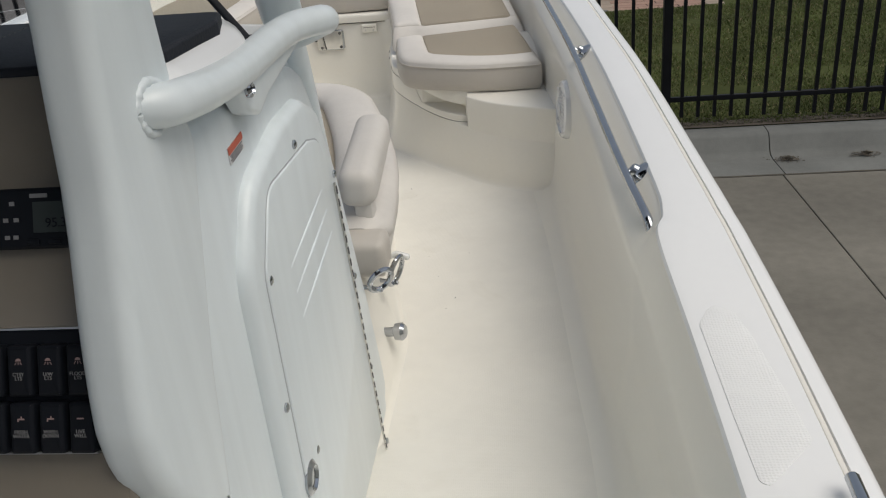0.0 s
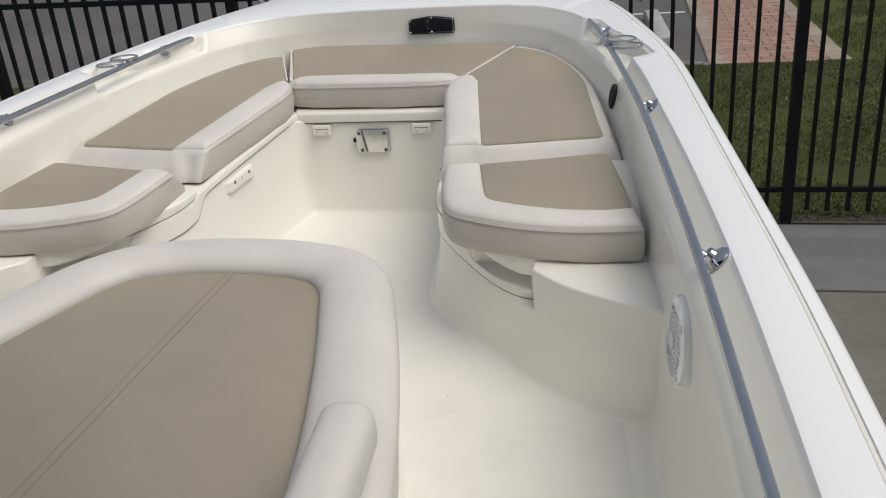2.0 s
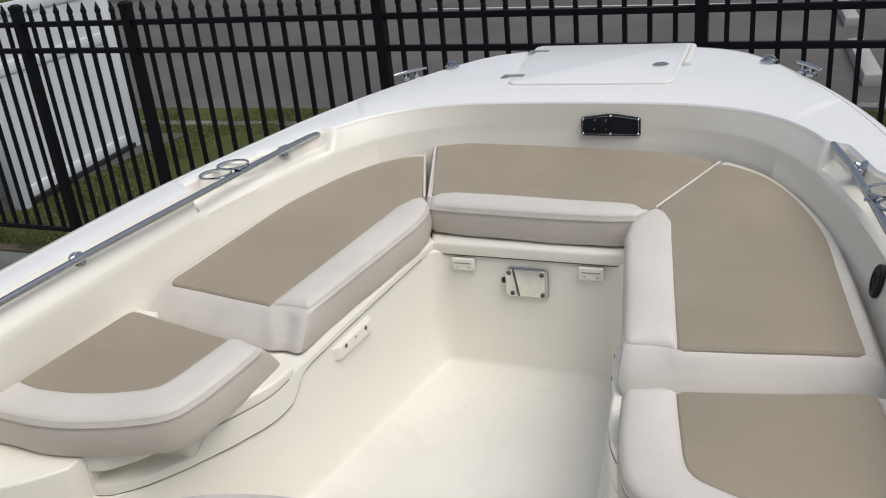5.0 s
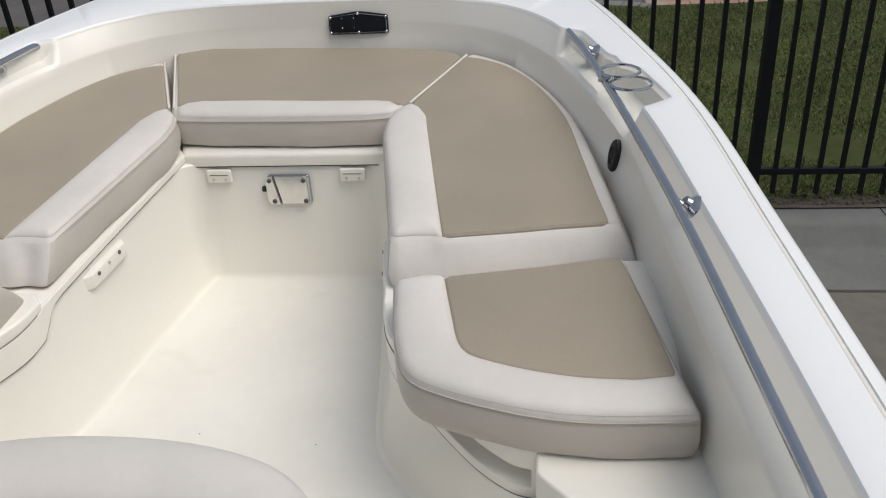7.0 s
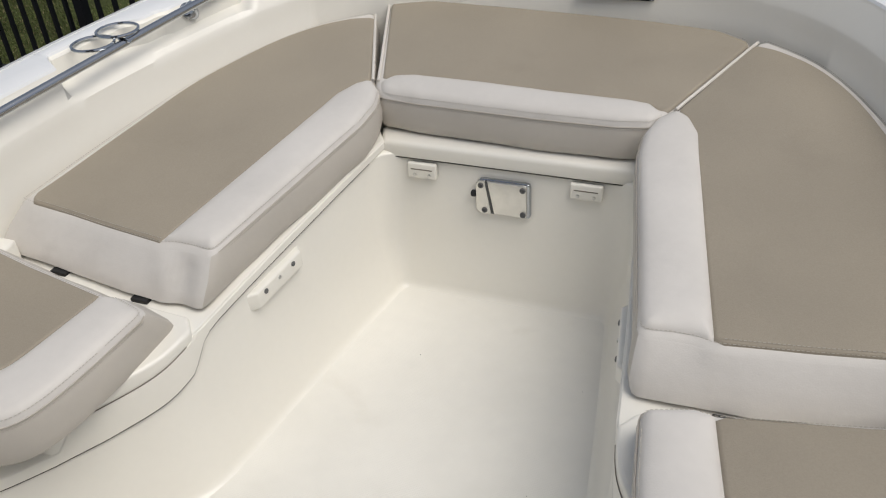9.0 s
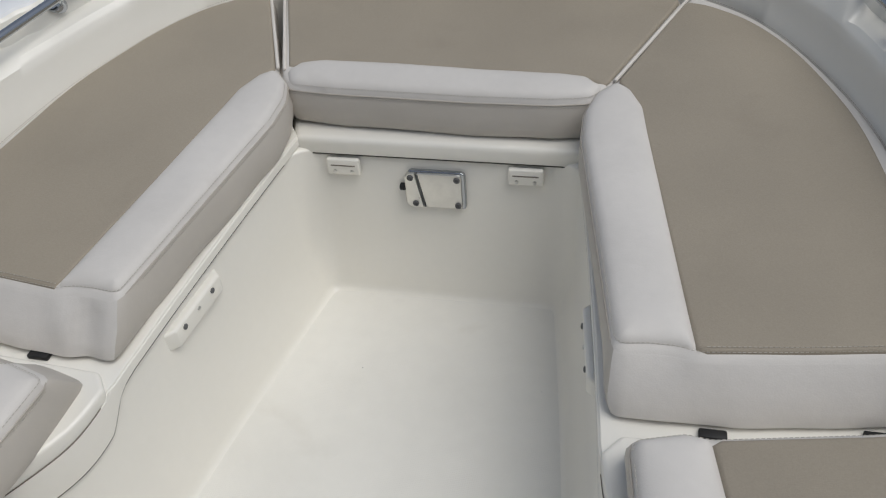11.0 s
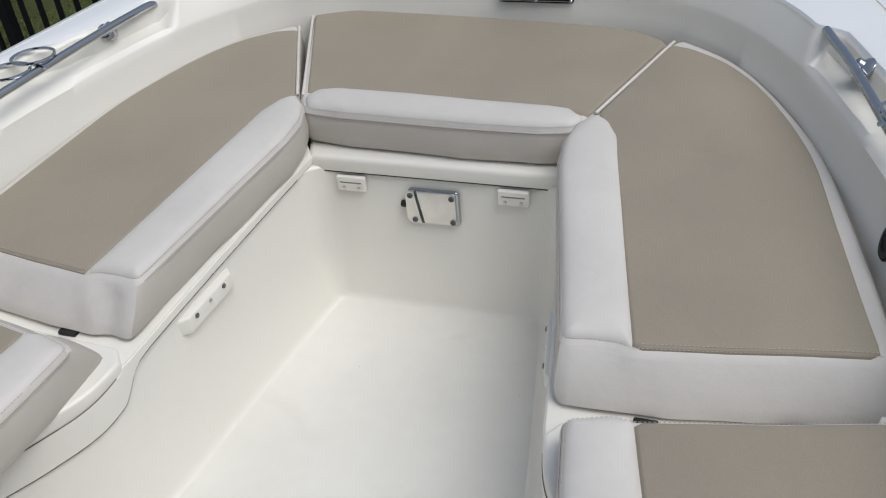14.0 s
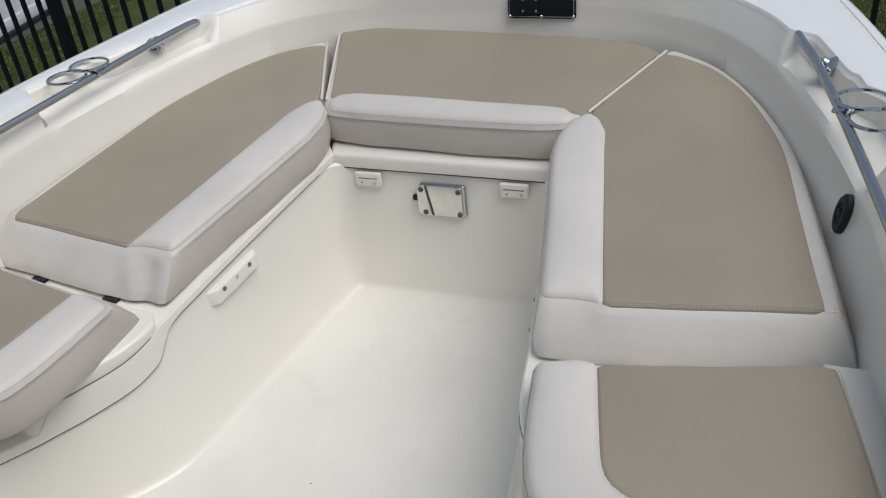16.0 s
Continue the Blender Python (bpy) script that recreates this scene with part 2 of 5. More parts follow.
def spline(pts, n=8, closed=False):
    """A smooth line through the points (Catmull-Rom)."""
    p = [Vector(q) for q in pts]
    out, m = [], len(p)
    for i in range(m if closed else m - 1):
        a, b, c, d = (p[(i + k) % m] if closed else p[min(max(i + k, 0), m - 1)] for k in (-1, 0, 1, 2))
        for k in range(n):
            t = k / n
            out.append(0.5 * (2 * b + (c - a) * t + (2 * a - 5 * b + 4 * c - d) * t * t + (3 * b - a - 3 * c + d) * t ** 3))
    return out if closed else out + [p[-1]]


def rounded(poly, radii, n=6):
    """A polygon with rounded corners; radii: one for all or one for each corner."""
    m, out = len(poly), []
    for i, q in enumerate(poly):
        r = radii[i] if isinstance(radii, (list, tuple)) else radii
        q, a, b = Vector(q), Vector(poly[i - 1]), Vector(poly[(i + 1) % m])
        u, v = (a - q), (b - q)
        lu, lv = u.length, v.length
        u, v = u / lu, v / lv
        ang = math.acos(max(-1, min(1, u.dot(v))))
        cut = min(r / max(math.tan(ang / 2), 1e-4), 0.45 * lu, 0.45 * lv)
        if cut < 1e-4 or ang > 3.12:
            out.append(q)
            continue
        s, e = q + u * cut, q + v * cut
        for k in range(n + 1):
            t = k / n
            out.append(s * (1 - t) ** 2 + q * 2 * t * (1 - t) + e * t * t)
    return out


def area2(poly):
    return sum(a[0] * b[1] - b[0] * a[1] for a, b in zip(poly, poly[1:] + poly[:1]))


def inset(poly, d):
    """The polygon moved inwards by d."""
    p = [Vector(q[:2]) for q in poly]
    s = 1 if area2(p) > 0 else -1
    out = []
    for i in range(len(p)):
        u, v = p[i] - p[i - 1], p[(i + 1) % len(p)] - p[i]
        u, v = (u.normalized() if u.length > 1e-7 else v.normalized()), (v.normalized() if v.length > 1e-7 else u.normalized())
        nrm = Vector((-u.y - v.y, u.x + v.x)) * s
        nrm = nrm.normalized() if nrm.length > 1e-6 else Vector((-u.y, u.x)) * s
        k = max(0.5, nrm.dot(Vector((-u.y, u.x)) * s))
        out.append(p[i] + nrm * d / k)
    return out


def stack(bm, rings, cap_low=True, cap_high=True):
    """Faces between rings of points, one above the other, with caps."""
    rows = [[bm.verts.new(q) for q in ring] for ring in rings]
    m = len(rows[0])
    for a, b in zip(rows, rows[1:]):
        for i in range(m):
            bm.faces.new((a[i], a[(i + 1) % m], b[(i + 1) % m], b[i]))
    caps = []
    if cap_low:
        caps.append(bm.faces.new(rows[0][::-1]))
    if cap_high:
        caps.append(bm.faces.new(rows[-1]))
    if caps and m > 4:
        caps = bmesh.ops.triangulate(bm, faces=caps)["faces"]
    for f in caps:
        f.select = True  # caps stay flat-shaded
    return rows


def slab(outline, low, high, edge=0.006, low_edge=0.0, steps=3, bm=None):
    """A plate with a rounded upper edge; low and high: heights, or functions of x and y."""
    bm = bm or bmesh.new()
    lo = low if callable(low) else (lambda x, y: low)
    hi = high if callable(high) else (lambda x, y: high)
    rings = []

    def ring(d, f, dz):
        q = inset(outline, d) if d else [Vector(p[:2]) for p in outline]
        rings.append([(p.x, p.y, f(p.x, p.y) + dz) for p in q])
    if low_edge:
        for k in range(steps + 1):
            a = k / steps * math.pi / 2
            ring(low_edge * (1 - math.sin(a)), lo, low_edge * (1 - math.cos(a)))
    else:
        ring(0, lo, 0)
    if edge:
        for k in range(steps + 1):
            a = k / steps * math.pi / 2
            ring(edge * (1 - math.cos(a)), hi, -edge * (1 - math.sin(a)))
    else:
        ring(0, hi, 0)
    stack(bm, rings)
    return bm


def tube(path, r, seg=10, bm=None, flat=1.0, closed=False, ends=True):
    """A pipe along a line, with rounded ends; flat: its height as a share of its width."""
    bm = bm or bmesh.new()
    p = [Vector(q) for q in path]
    m = len(p)
    rings, up = [], Vector((0, 0, 1))
    for i in range(m):
        t = (p[(i + 1) % m] - p[i - 1]) if closed else (p[min(i + 1, m - 1)] - p[max(i - 1, 0)])
        t.normalize()
        side = t.cross(up)
        if side.length < 0.05:
            side = t.cross(Vector((0, 1, 0)))
        side.normalize()
        top = side.cross(t)
        rr = r[i] if isinstance(r, (list, tuple)) else r
        rings.append((p[i], side, top, t, rr))

    def loop(c, side, top, rr):
        return [bm.verts.new(c + side * math.cos(a) * rr + top * math.sin(a) * rr * flat) for a in (2 * math.pi * k / seg for k in range(seg))]
    rows = []
    if ends and not closed:
        c, s, u, t, rr = rings[0]
        rows += [loop(c - t * rr * 0.5, s, u, rr * 0.55), loop(c - t * rr * 0.3, s, u, rr * 0.85)]
    rows += [loop(c, s, u, rr) for c, s, u, t, rr in rings]
    if ends and not closed:
        c, s, u, t, rr = rings[-1]
        rows += [loop(c + t * rr * 0.3, s, u, rr * 0.85), loop(c + t * rr * 0.5, s, u, rr * 0.55)]
    pairs = list(zip(rows, rows[1:])) + ([(rows[-1], rows[0])] if closed else [])
    for a, b in pairs:
        for i in range(seg):
            bm.faces.new((a[i], a[(i + 1) % seg], b[(i + 1) % seg], b[i]))
    if not closed:
        bm.faces.new(rows[0][::-1])
        bm.faces.new(rows[-1])
    return bm


def box(c, size, bevel=0.0, bm=None, turn=None, seg=2):
    bm = bm or bmesh.new()
    made = bmesh.ops.create_cube(bm, size=1.0)["verts"]
    bmesh.ops.scale(bm, vec=size, verts=made)
    if bevel:
        edges = list({e for v in made for e in v.link_edges})
        res = bmesh.ops.bevel(bm, geom=edges, offset=bevel, segments=seg, profile=0.5, affect="EDGES")
        made = [v for v in {v for f in res["faces"] for v in f.verts} | {v for v in made if v.is_valid}]
    if turn is not None:
        bmesh.ops.transform(bm, matrix=turn, verts=made)
    bmesh.ops.translate(bm, vec=c, verts=made)
    return bm


def lathe(profile, axis=None, at=(0, 0, 0), seg=20, bm=None):
    """A turned shape from (radius, height) pairs, along axis (z if none)."""
    bm = bm or bmesh.new()
    m = Matrix.Translation(at) @ (Vector((0, 0, 1)).rotation_difference(Vector(axis or (0, 0, 1))).to_matrix().to_4x4())
    rings = [[m @ Vector((r * math.cos(a), r * math.sin(a), h)) for a in (2 * math.pi * k / seg for k in range(seg))] for r, h in profile]
    stack(bm, rings)
    return bm


def along(path, gap):
    """Points at even steps on a line."""
    p = [Vector(q) for q in path]
    out, left = [p[0]], gap
    for a, b in zip(p, p[1:]):
        d, at = (b - a).length, 0.0
        while d - at >= left > 0:
            at += left
            out.append(a.lerp(b, at / d))
            left = gap
        left -= d - at
    return out


def even(poly, gap):
    """The polygon with points at even steps."""
    return [Vector((p.x, p.y)) for p in along([Vector((q[0], q[1], 0)) for q in poly] + [Vector((poly[0][0], poly[0][1], 0))], gap)][:-1]


def screw(parent, at, axis, r=0.005, material=None, name="screw"):
    bm = lathe([(r, -0.003), (r, 0.0006), (r * 0.75, 0.0018), (r * 0.45, 0.002), (r * 0.4, 0.0005)], axis, (0, 0, 0), 12)
    return part(name, bm, material or CHROME, parent, "", at)


# ---- the yard: slab, kerb, grass, car park ----
FY = 7.47                      # the fence's line
GR, SL = -1.25, -1.40          # heights of the turf and of the slab
LOT = 12.75                    # where the car park begins

# ground: one sheet to the horizon
bm = bmesh.new()
stack(bm, [[(-300, -300, z), (300, -300, z), (300, 300, z), (-300, 300, z)] for z in (-2.4, SL - 0.3)])
tagged(part("ground", bm, SOIL, flat=True), "bare soil under and beyond the yard", "ground", kind="structure")

slab_yard = thing("pavement", "stained grey concrete slab yard with saw-cut joints", "pavement", kind="structure")
xs, ys = [-16.0, -7.1, -3.76, -0.42, 2.93, 6.27, 9.6, 18.0], [-12.0, -7.0, -2.2, 1.6, 6.67]
for i in range(len(xs) - 1):
    for j in range(len(ys) - 1):
        g = 0.0035
        w, d = xs[i + 1] - xs[i] - 2 * g, ys[j + 1] - ys[j] - 2 * g
        cy = (ys[j] + ys[j + 1]) / 2
        skew = 0.03 * d / 2  # the joints run a little askew to the kerb
        bm = slab([(-w / 2 + skew, -d / 2), (w / 2 + skew, -d / 2), (w / 2 - skew, d / 2), (-w / 2 - skew, d / 2)], -0.18, 0.0, 0.004, steps=1)
        part("concrete_panel", bm, SLAB, slab_yard, "", ((xs[i] + xs[i + 1]) / 2 + 0.03 * (6.67 - cy), cy, SL), flat=True)
part("joint_bed", box((1, -2.7, SL - 0.1), (34, 18.9, 0.16)), JOINT, slab_yard, "dark dirt-filled joints")

kerb = thing("kerb", "weathered grey concrete kerb with a sloping gutter", "kerb", kind="structure")
prof = [(6.69, SL - 0.12), (6.69, SL - 0.002), (7.05, SL - 0.02), (7.14, SL - 0.012), (7.19, SL + 0.02), (7.24, GR - 0.03), (7.27, GR - 0.008), (7.31, GR), (7.44, GR), (7.44, SL - 0.12)]
kx = [-16.0, -9.6, -6.55, -3.4, -0.2, 2.955, 6.1, 9.3, 18.0]
for a, b in zip(kx, kx[1:]):
    bm = bmesh.new()
    rows = [[bm.verts.new((x, y, z)) for y, z in prof] for x in (a + 0.004, b - 0.004)]
    m = len(prof)
    for i in range(m):
        bm.faces.new((rows[0][i], rows[0][(i + 1) % m], rows[1][(i + 1) % m], rows[1][i]))
    bm.faces.new(rows[0])
    bm.faces.new(rows[1][::-1])
    part("kerb_stone", bm, KERB, kerb)
part("joint_fill", box((1, 7.06, SL - 0.09), (33.9, 0.7, 0.1)), GAP, kerb, "dark joint filler")

bm = bmesh.new()
rows = [[bm.verts.new((-8 + 0.05 * i, 6.676 + e * (0.010 + 0.011 * abs(noise.noise((i * 0.31, e * 5.0, 4.0)))) + 0.006 * noise.noise((i * 0.12, 0, 9)), SL + 0.0035)) for e in (-1, 1)] for i in range(340)]
for a, b in zip(rows, rows[1:]):
    bm.faces.new((a[0], b[0], b[1], a[1]))
tagged(part("joint_dirt", bm, JOINT, flat=True), "ragged dark dirt in the joint between slab and gutter", "dirt", kind="stuff")

# turf strip between kerb and car park, with blades as stuff
bm = bmesh.new()
rnd = random.Random(5)
nx, ny = 120, 40
grid = [[bm.verts.new((-16 + 34 * i / nx, 7.42 + (LOT - 7.42 + 0.02) * j / ny, GR + 0.025 * noise.noise((i * 0.5, j * 0.5, 1)) - (0.02 if j == 0 else 0))) for j in range(ny + 1)] for i in range(nx + 1)]
for i in range(nx):
    for j in range(ny):
        bm.faces.new((grid[i][j], grid[i + 1][j], grid[i + 1][j + 1], grid[i][j + 1]))
tagged(part("grass", bm, SOIL), "short mown green and straw-coloured lawn strip", "grass", kind="stuff")
bm = bmesh.new()
stack(bm, [[(3.72, LOT, z), (40, LOT, z), (40, 60, z), (3.72, 60, z)] for z in (GR - 0.1, GR)])
stack(bm, [[(-60, 29.0, z), (-24, 29.3, z), (-19, 31.3, z), (-19, 60, z), (-60, 60, z)] for z in (GR - 0.1, GR + 0.04)])
tagged(part("grass", bm, SOIL, flat=True), "mown lawn beside the brick path and road", "grass", kind="stuff")


def blades(x0, x1, y0, y1, count, seed, low=0.02, high=0.05, material=None):
    r = np.random.RandomState(seed)
    x, y = r.uniform(x0, x1, count), r.uniform(y0, y1, count)
    keep = np.array([noise.noise((a * 1.1, b * 1.1, 3.3)) > -0.42 + 0.3 * r2 for a, b, r2 in zip(x, y, r.rand(count))])
    x, y = x[keep], y[keep]
    n = len(x)
    h, ang, wid = r.uniform(low, high, n), r.uniform(0, 6.283, n), r.uniform(0.0025, 0.0055, n)
    lean = r.uniform(-0.03, 0.03, (n, 2))
    v = np.zeros((n, 3, 3))
    v[:, 0, 0], v[:, 0, 1] = x - np.cos(ang) * wid, y - np.sin(ang) * wid
    v[:, 1, 0], v[:, 1, 1] = x + np.cos(ang) * wid, y + np.sin(ang) * wid
    v[:, 2, 0], v[:, 2, 1], v[:, 2, 2] = x + lean[:, 0], y + lean[:, 1], h
    v[:, :, 2] += GR + 0.004
    me = bpy.data.meshes.new("grass")
    me.from_pydata((v.reshape(-1, 3) * K).tolist(), [], np.arange(3 * n).reshape(-1, 3).tolist())
    me.materials.append(material or BLADE)
    return tagged(new("grass", me), "short uneven grass blades with dry patches", "grass", kind="stuff")


blades(-8.5, 9.5, 7.56, LOT - 0.05, 330000, 1, 0.015, 0.038)
blades(-8.5, 9.5, 7.47, LOT - 0.05, 60000, 7, 0.012, 0.034, STRAW)
blades(-6, 8, 7.46, 7.62, 6000, 8, 0.015, 0.05)
blades(3.75, 9.0, LOT, 22, 60000, 2, 0.03, 0.06)

# bare earth and dead leaves along the foot of the fence
bm = bmesh.new()
rows = [[bm.verts.new((-9 + 0.12 * i, 7.43 + w_ * (0.13 + 0.07 * noise.noise((i * 0.37, 2.0, 0.0))), GR + (0.012 if w_ == 0 else 0.02 if w_ == 1 else -0.02))) for w_ in (0, 1, 1.3)] for i in range(160)]
for a, b in zip(rows, rows[1:]):
    for i in range(2):
        bm.faces.new((a[i], b[i], b[i + 1], a[i + 1]))
tagged(part("earth_strip", bm, MULCH), "bare brown earth strip along the kerb", "earth", kind="stuff")
bm = bmesh.new()
for k in range(3200):
    x, y = rnd.uniform(-6, 9), 7.46 + abs(rnd.gauss(0, 0.09))
    s, a = rnd.uniform(0.008, 0.022), rnd.uniform(0, 6.28)
    z = GR + rnd.uniform(0.005, 0.03)
    q = [(math.cos(a + t) * s * e, math.sin(a + t) * s * e, rnd.uniform(0, 0.012)) for t, e in ((0, 1), (1.4, 0.5), (3.1, 1), (4.6, 0.5))]
    bm.faces.new([bm.verts.new((x + p[0], y + p[1], z + p[2])) for p in q])
tagged(part("leaf_litter", bm, MULCH, flat=True), "brown dead leaves and clippings along the kerb", "leaves", kind="stuff")
for cx, cy in ((3.06, 7.03), (3.68, 7.06)):
    bm = bmesh.new()
    for k in range(220):
        a, d = rnd.uniform(0, 6.28), abs(rnd.gauss(0, 0.045))
        x, y, s, b = cx + math.cos(a) * d * 1.5, cy + math.sin(a) * d * 0.7, rnd.uniform(0.006, 0.016), rnd.uniform(0, 6.28)
        z = SL - 0.013 + 0.03 * math.exp(-(d / 0.05) ** 2) * rnd.random()
        bm.faces.new([bm.verts.new((x + math.cos(b + t) * s, y + math.sin(b + t) * s * 0.6, z + rnd.uniform(0.001, 0.01))) for t in (0, 2.1, 4.2)])
    tagged(part("leaf_pile", bm, MULCH, flat=True), "small pile of dry brown clippings in the gutter", "leaves", kind="stuff")

# car park: asphalt, edge kerb, stripes, wheel stops
bm = bmesh.new()
stack(bm, [[(-60, LOT - 0.9, z), (-3.2, LOT - 0.6, z), (1.2, LOT + 0.25, z), (2.1, LOT, z), (2.02, 70, z), (-60, 70, z)] for z in (GR - 0.3, GR - 0.03)])
tagged(part("road", bm, TAR, flat=True), "worn grey-brown asphalt car park", "road", kind="structure")
edge = thing("kerb", "pale flush concrete kerb at the asphalt's edge", "kerb", kind="structure")
line = spline([(-30, LOT - 0.85), (-9, LOT - 0.85), (-4, LOT - 0.75), (-1, LOT - 0.2), (0.6, LOT + 0.2), (1.3, LOT + 0.25), (2.08, LOT - 0.02)], 4)
for a, b in zip(line, line[1:]):
    d = (b - a).normalized()
    nrm = Vector((-d.y, d.x)) * 0.1
    q = [a - nrm + d * 0.004, b - nrm - d * 0.004, b + nrm - d * 0.004, a + nrm + d * 0.004]
    part("kerb_stone", slab([tuple(p) for p in q], GR - 0.2, GR + 0.012, 0.015, steps=2), KERB, edge)
far_edge = spline([(-18.9, 60), (-18.9, 34), (-19.4, 31.3), (-21.5, 30.1), (-25, 29.2), (-60, 28.9)], 5)
far_kerb = thing("kerb", "pale concrete kerb round the far lawn", "kerb", kind="structure")
for a, b in zip(far_edge, far_edge[1:]):
    d = (b - a).normalized()
    nrm = Vector((-d.y, d.x)) * 0.12
    part("kerb_stone", slab([tuple(p) for p in (a - nrm, b - nrm, b + nrm, a + nrm)], GR - 0.2, GR + 0.06, 0.02, steps=2), KERB, far_kerb)
for y, x0, x1 in ((17.05, -3.4, 1.95), (25.4, -3.4, 1.95)):
    tagged(part("parking_line", slab([(x0, y - 0.05), (x1, y - 0.06), (x1, y + 0.05), (x0, y + 0.05)], GR - 0.034, GR - 0.026, 0), PAINT, flat=True), "faded white parking stripe on asphalt", "road marking", "parking stripes", "structure")
tagged(part("parking_line", slab([(-8.4, 22.95), (1.95, 21.15), (1.95, 21.26), (-8.4, 23.06)], GR - 0.034, GR - 0.026, 0), PAINT, flat=True), "faded white parking stripe on asphalt", "road marking", "parking stripes", "structure")
stop = tagged(part("wheel_stop", slab([(-0.125, -1.25), (0.125, -1.25), (0.125, 1.25), (-0.125, 1.25)], 0.0, 0.16, 0.06, steps=2), PALE, loc=(1.44, 15.3, GR - 0.03)), "chalky grey concrete wheel stop on asphalt", "wheel stop", "wheel stops")
stop.rotation_euler = (0, 0, 0.06)
for y in (19.7, 24.1):
    copy_thing(stop, Matrix.Translation(Vector((1.3, y, GR - 0.03)) * K) @ Matrix.Rotation(0.06, 4, "Z"))

# brick path between car park and lawn
path_ = thing("pavement", "red-brown brick path with tan border courses", "pavement", kind="structure")
bm = bmesh.new()
stack(bm, [[(2.02, LOT - 0.02, z), (3.74, LOT - 0.02, z), (3.74, 40, z), (2.02, 40, z)] for z in (GR - 0.2, GR - 0.012)])
part("joint_bed", bm, SAND, path_, "sandy joints")


def brick(w, d):
    bm = slab([(-w / 2, -d / 2), (w / 2, -d / 2), (w / 2, d / 2), (-w / 2, d / 2)], -0.03, 0.0, 0.006, steps=1)
    ob = part("brick", bm, PAVER)
    me = ob.data
    bpy.data.objects.remove(ob)
    return me


long_mesh, edge_mesh = brick(0.272, 0.182), brick(0.25, 0.272)
edge_mesh.materials[0] = BORDER
rows_n = 64
for j in range(rows_n):
    y = LOT + 0.1 + 0.19 * j
    for i in range(5 if j % 2 else 4):
        x = 2.40 + 0.28 * i - (0.14 if j % 2 else 0)
        x = min(max(x, 2.33), 3.43)
        ob = new("brick", long_mesh)
        ob.parent, ob.location = path_, Vector((x + rnd.uniform(-0.003, 0.003), y, GR + rnd.uniform(-0.003, 0.003))) * K
for j in range(43):
    for x in (2.155, 3.605):
        ob = new("border_brick", edge_mesh)
        ob.parent, ob.location = path_, Vector((x, LOT + 0.14 + 0.28 * j, GR + rnd.uniform(-0.003, 0.003))) * K

# white PVC enclosure beyond the fence
pvc = thing("privacy_fence", "white PVC privacy fence panels with a bottom rail", "fence", loc=(-7.42, 10.78, 0))
pvc.rotation_euler = (0, 0, 0.2)
py0, py1 = -2.3, 0.0
for k in range(8):
    y = py0 + (py1 - 0.12 - py0) * (k + 0.5) / 8
    part("board", box((0, y, GR + 1.05), (0.03, (py1 - 0.12 - py0) / 8 - 0.002, 1.9), 0.002, seg=1), PVC, pvc)
for z in (GR + 0.14, GR + 1.45, GR + 2.02):
    part("rail", box((0, (py0 + py1) / 2 - 0.06, z), (0.06, py1 - py0 - 0.12, 0.13), 0.008), PVC, pvc)
part("post", box((0, py1 - 0.06, GR + 1.05), (0.14, 0.14, 2.2), 0.01), PVC, pvc)
part("post", box((0, py0 - 0.07, GR + 1.05), (0.14, 0.14, 2.2), 0.01), PVC, pvc)
# Black strip put in for the shadow in the gap under the panels.
part("base_board", box((0.02, (py0 + py1) / 2 - 0.06, GR + 0.035), (0.10, py1 - py0 - 0.1, 0.09), 0.006), RUBBER, pvc, "black strip standing in for the shadow under the panels")
bm = bmesh.new()
stack(bm, [[(-12, 6.5, z), (-7.1, 6.5, z), (-7.0, 11.3, z), (-12, 11.3, z)] for z in (GR - 0.1, GR + 0.02)])
tagged(part("ground", bm, TAR, flat=True), "dark gravel and mulch under the white fence", "ground", kind="structure")

# plain unseen walls, added behind and to starboard for reflections and bounced light
for nm, q in (("wall_aft", [(-14, -10.3), (16.3, -10.3), (16.3, -10.0), (-14, -10.0)]), ("wall_starboard", [(16.0, -10.0), (16.3, -10.0), (16.3, 3.0), (16.0, 3.0)])):
    tagged(part(nm, slab(q, SL - 0.1, SL + 5.5, 0.01), BLOCK, flat=True), "plain grey wall out of view, added to close the yard", "wall", kind="structure")

# ---- black picket fence ----
PICKET = bmesh.new()
w = 0.0135
stack(PICKET, [[(-a, -a, z), (a, -a, z), (a, a, z), (-a, a, z)] for a, z in ((w, -1.10), (w, 0.785), (w * 0.85, 0.79), (w * 1.25, 0.82), (w * 0.2, 0.885))])
picket_mesh = part("picket", PICKET, FENCE, flat=True)
POST_MESH = bmesh.new()
w = 0.036
stack(POST_MESH, [[(-a, -a, z), (a, -a, z), (a, a, z), (-a, a, z)] for a, z in ((w, -1.30), (w, 0.84), (w * 1.12, 0.842), (w * 1.12, 0.868), (w * 0.5, 0.885))])
post_mesh = part("post", POST_MESH, FENCE, flat=True)


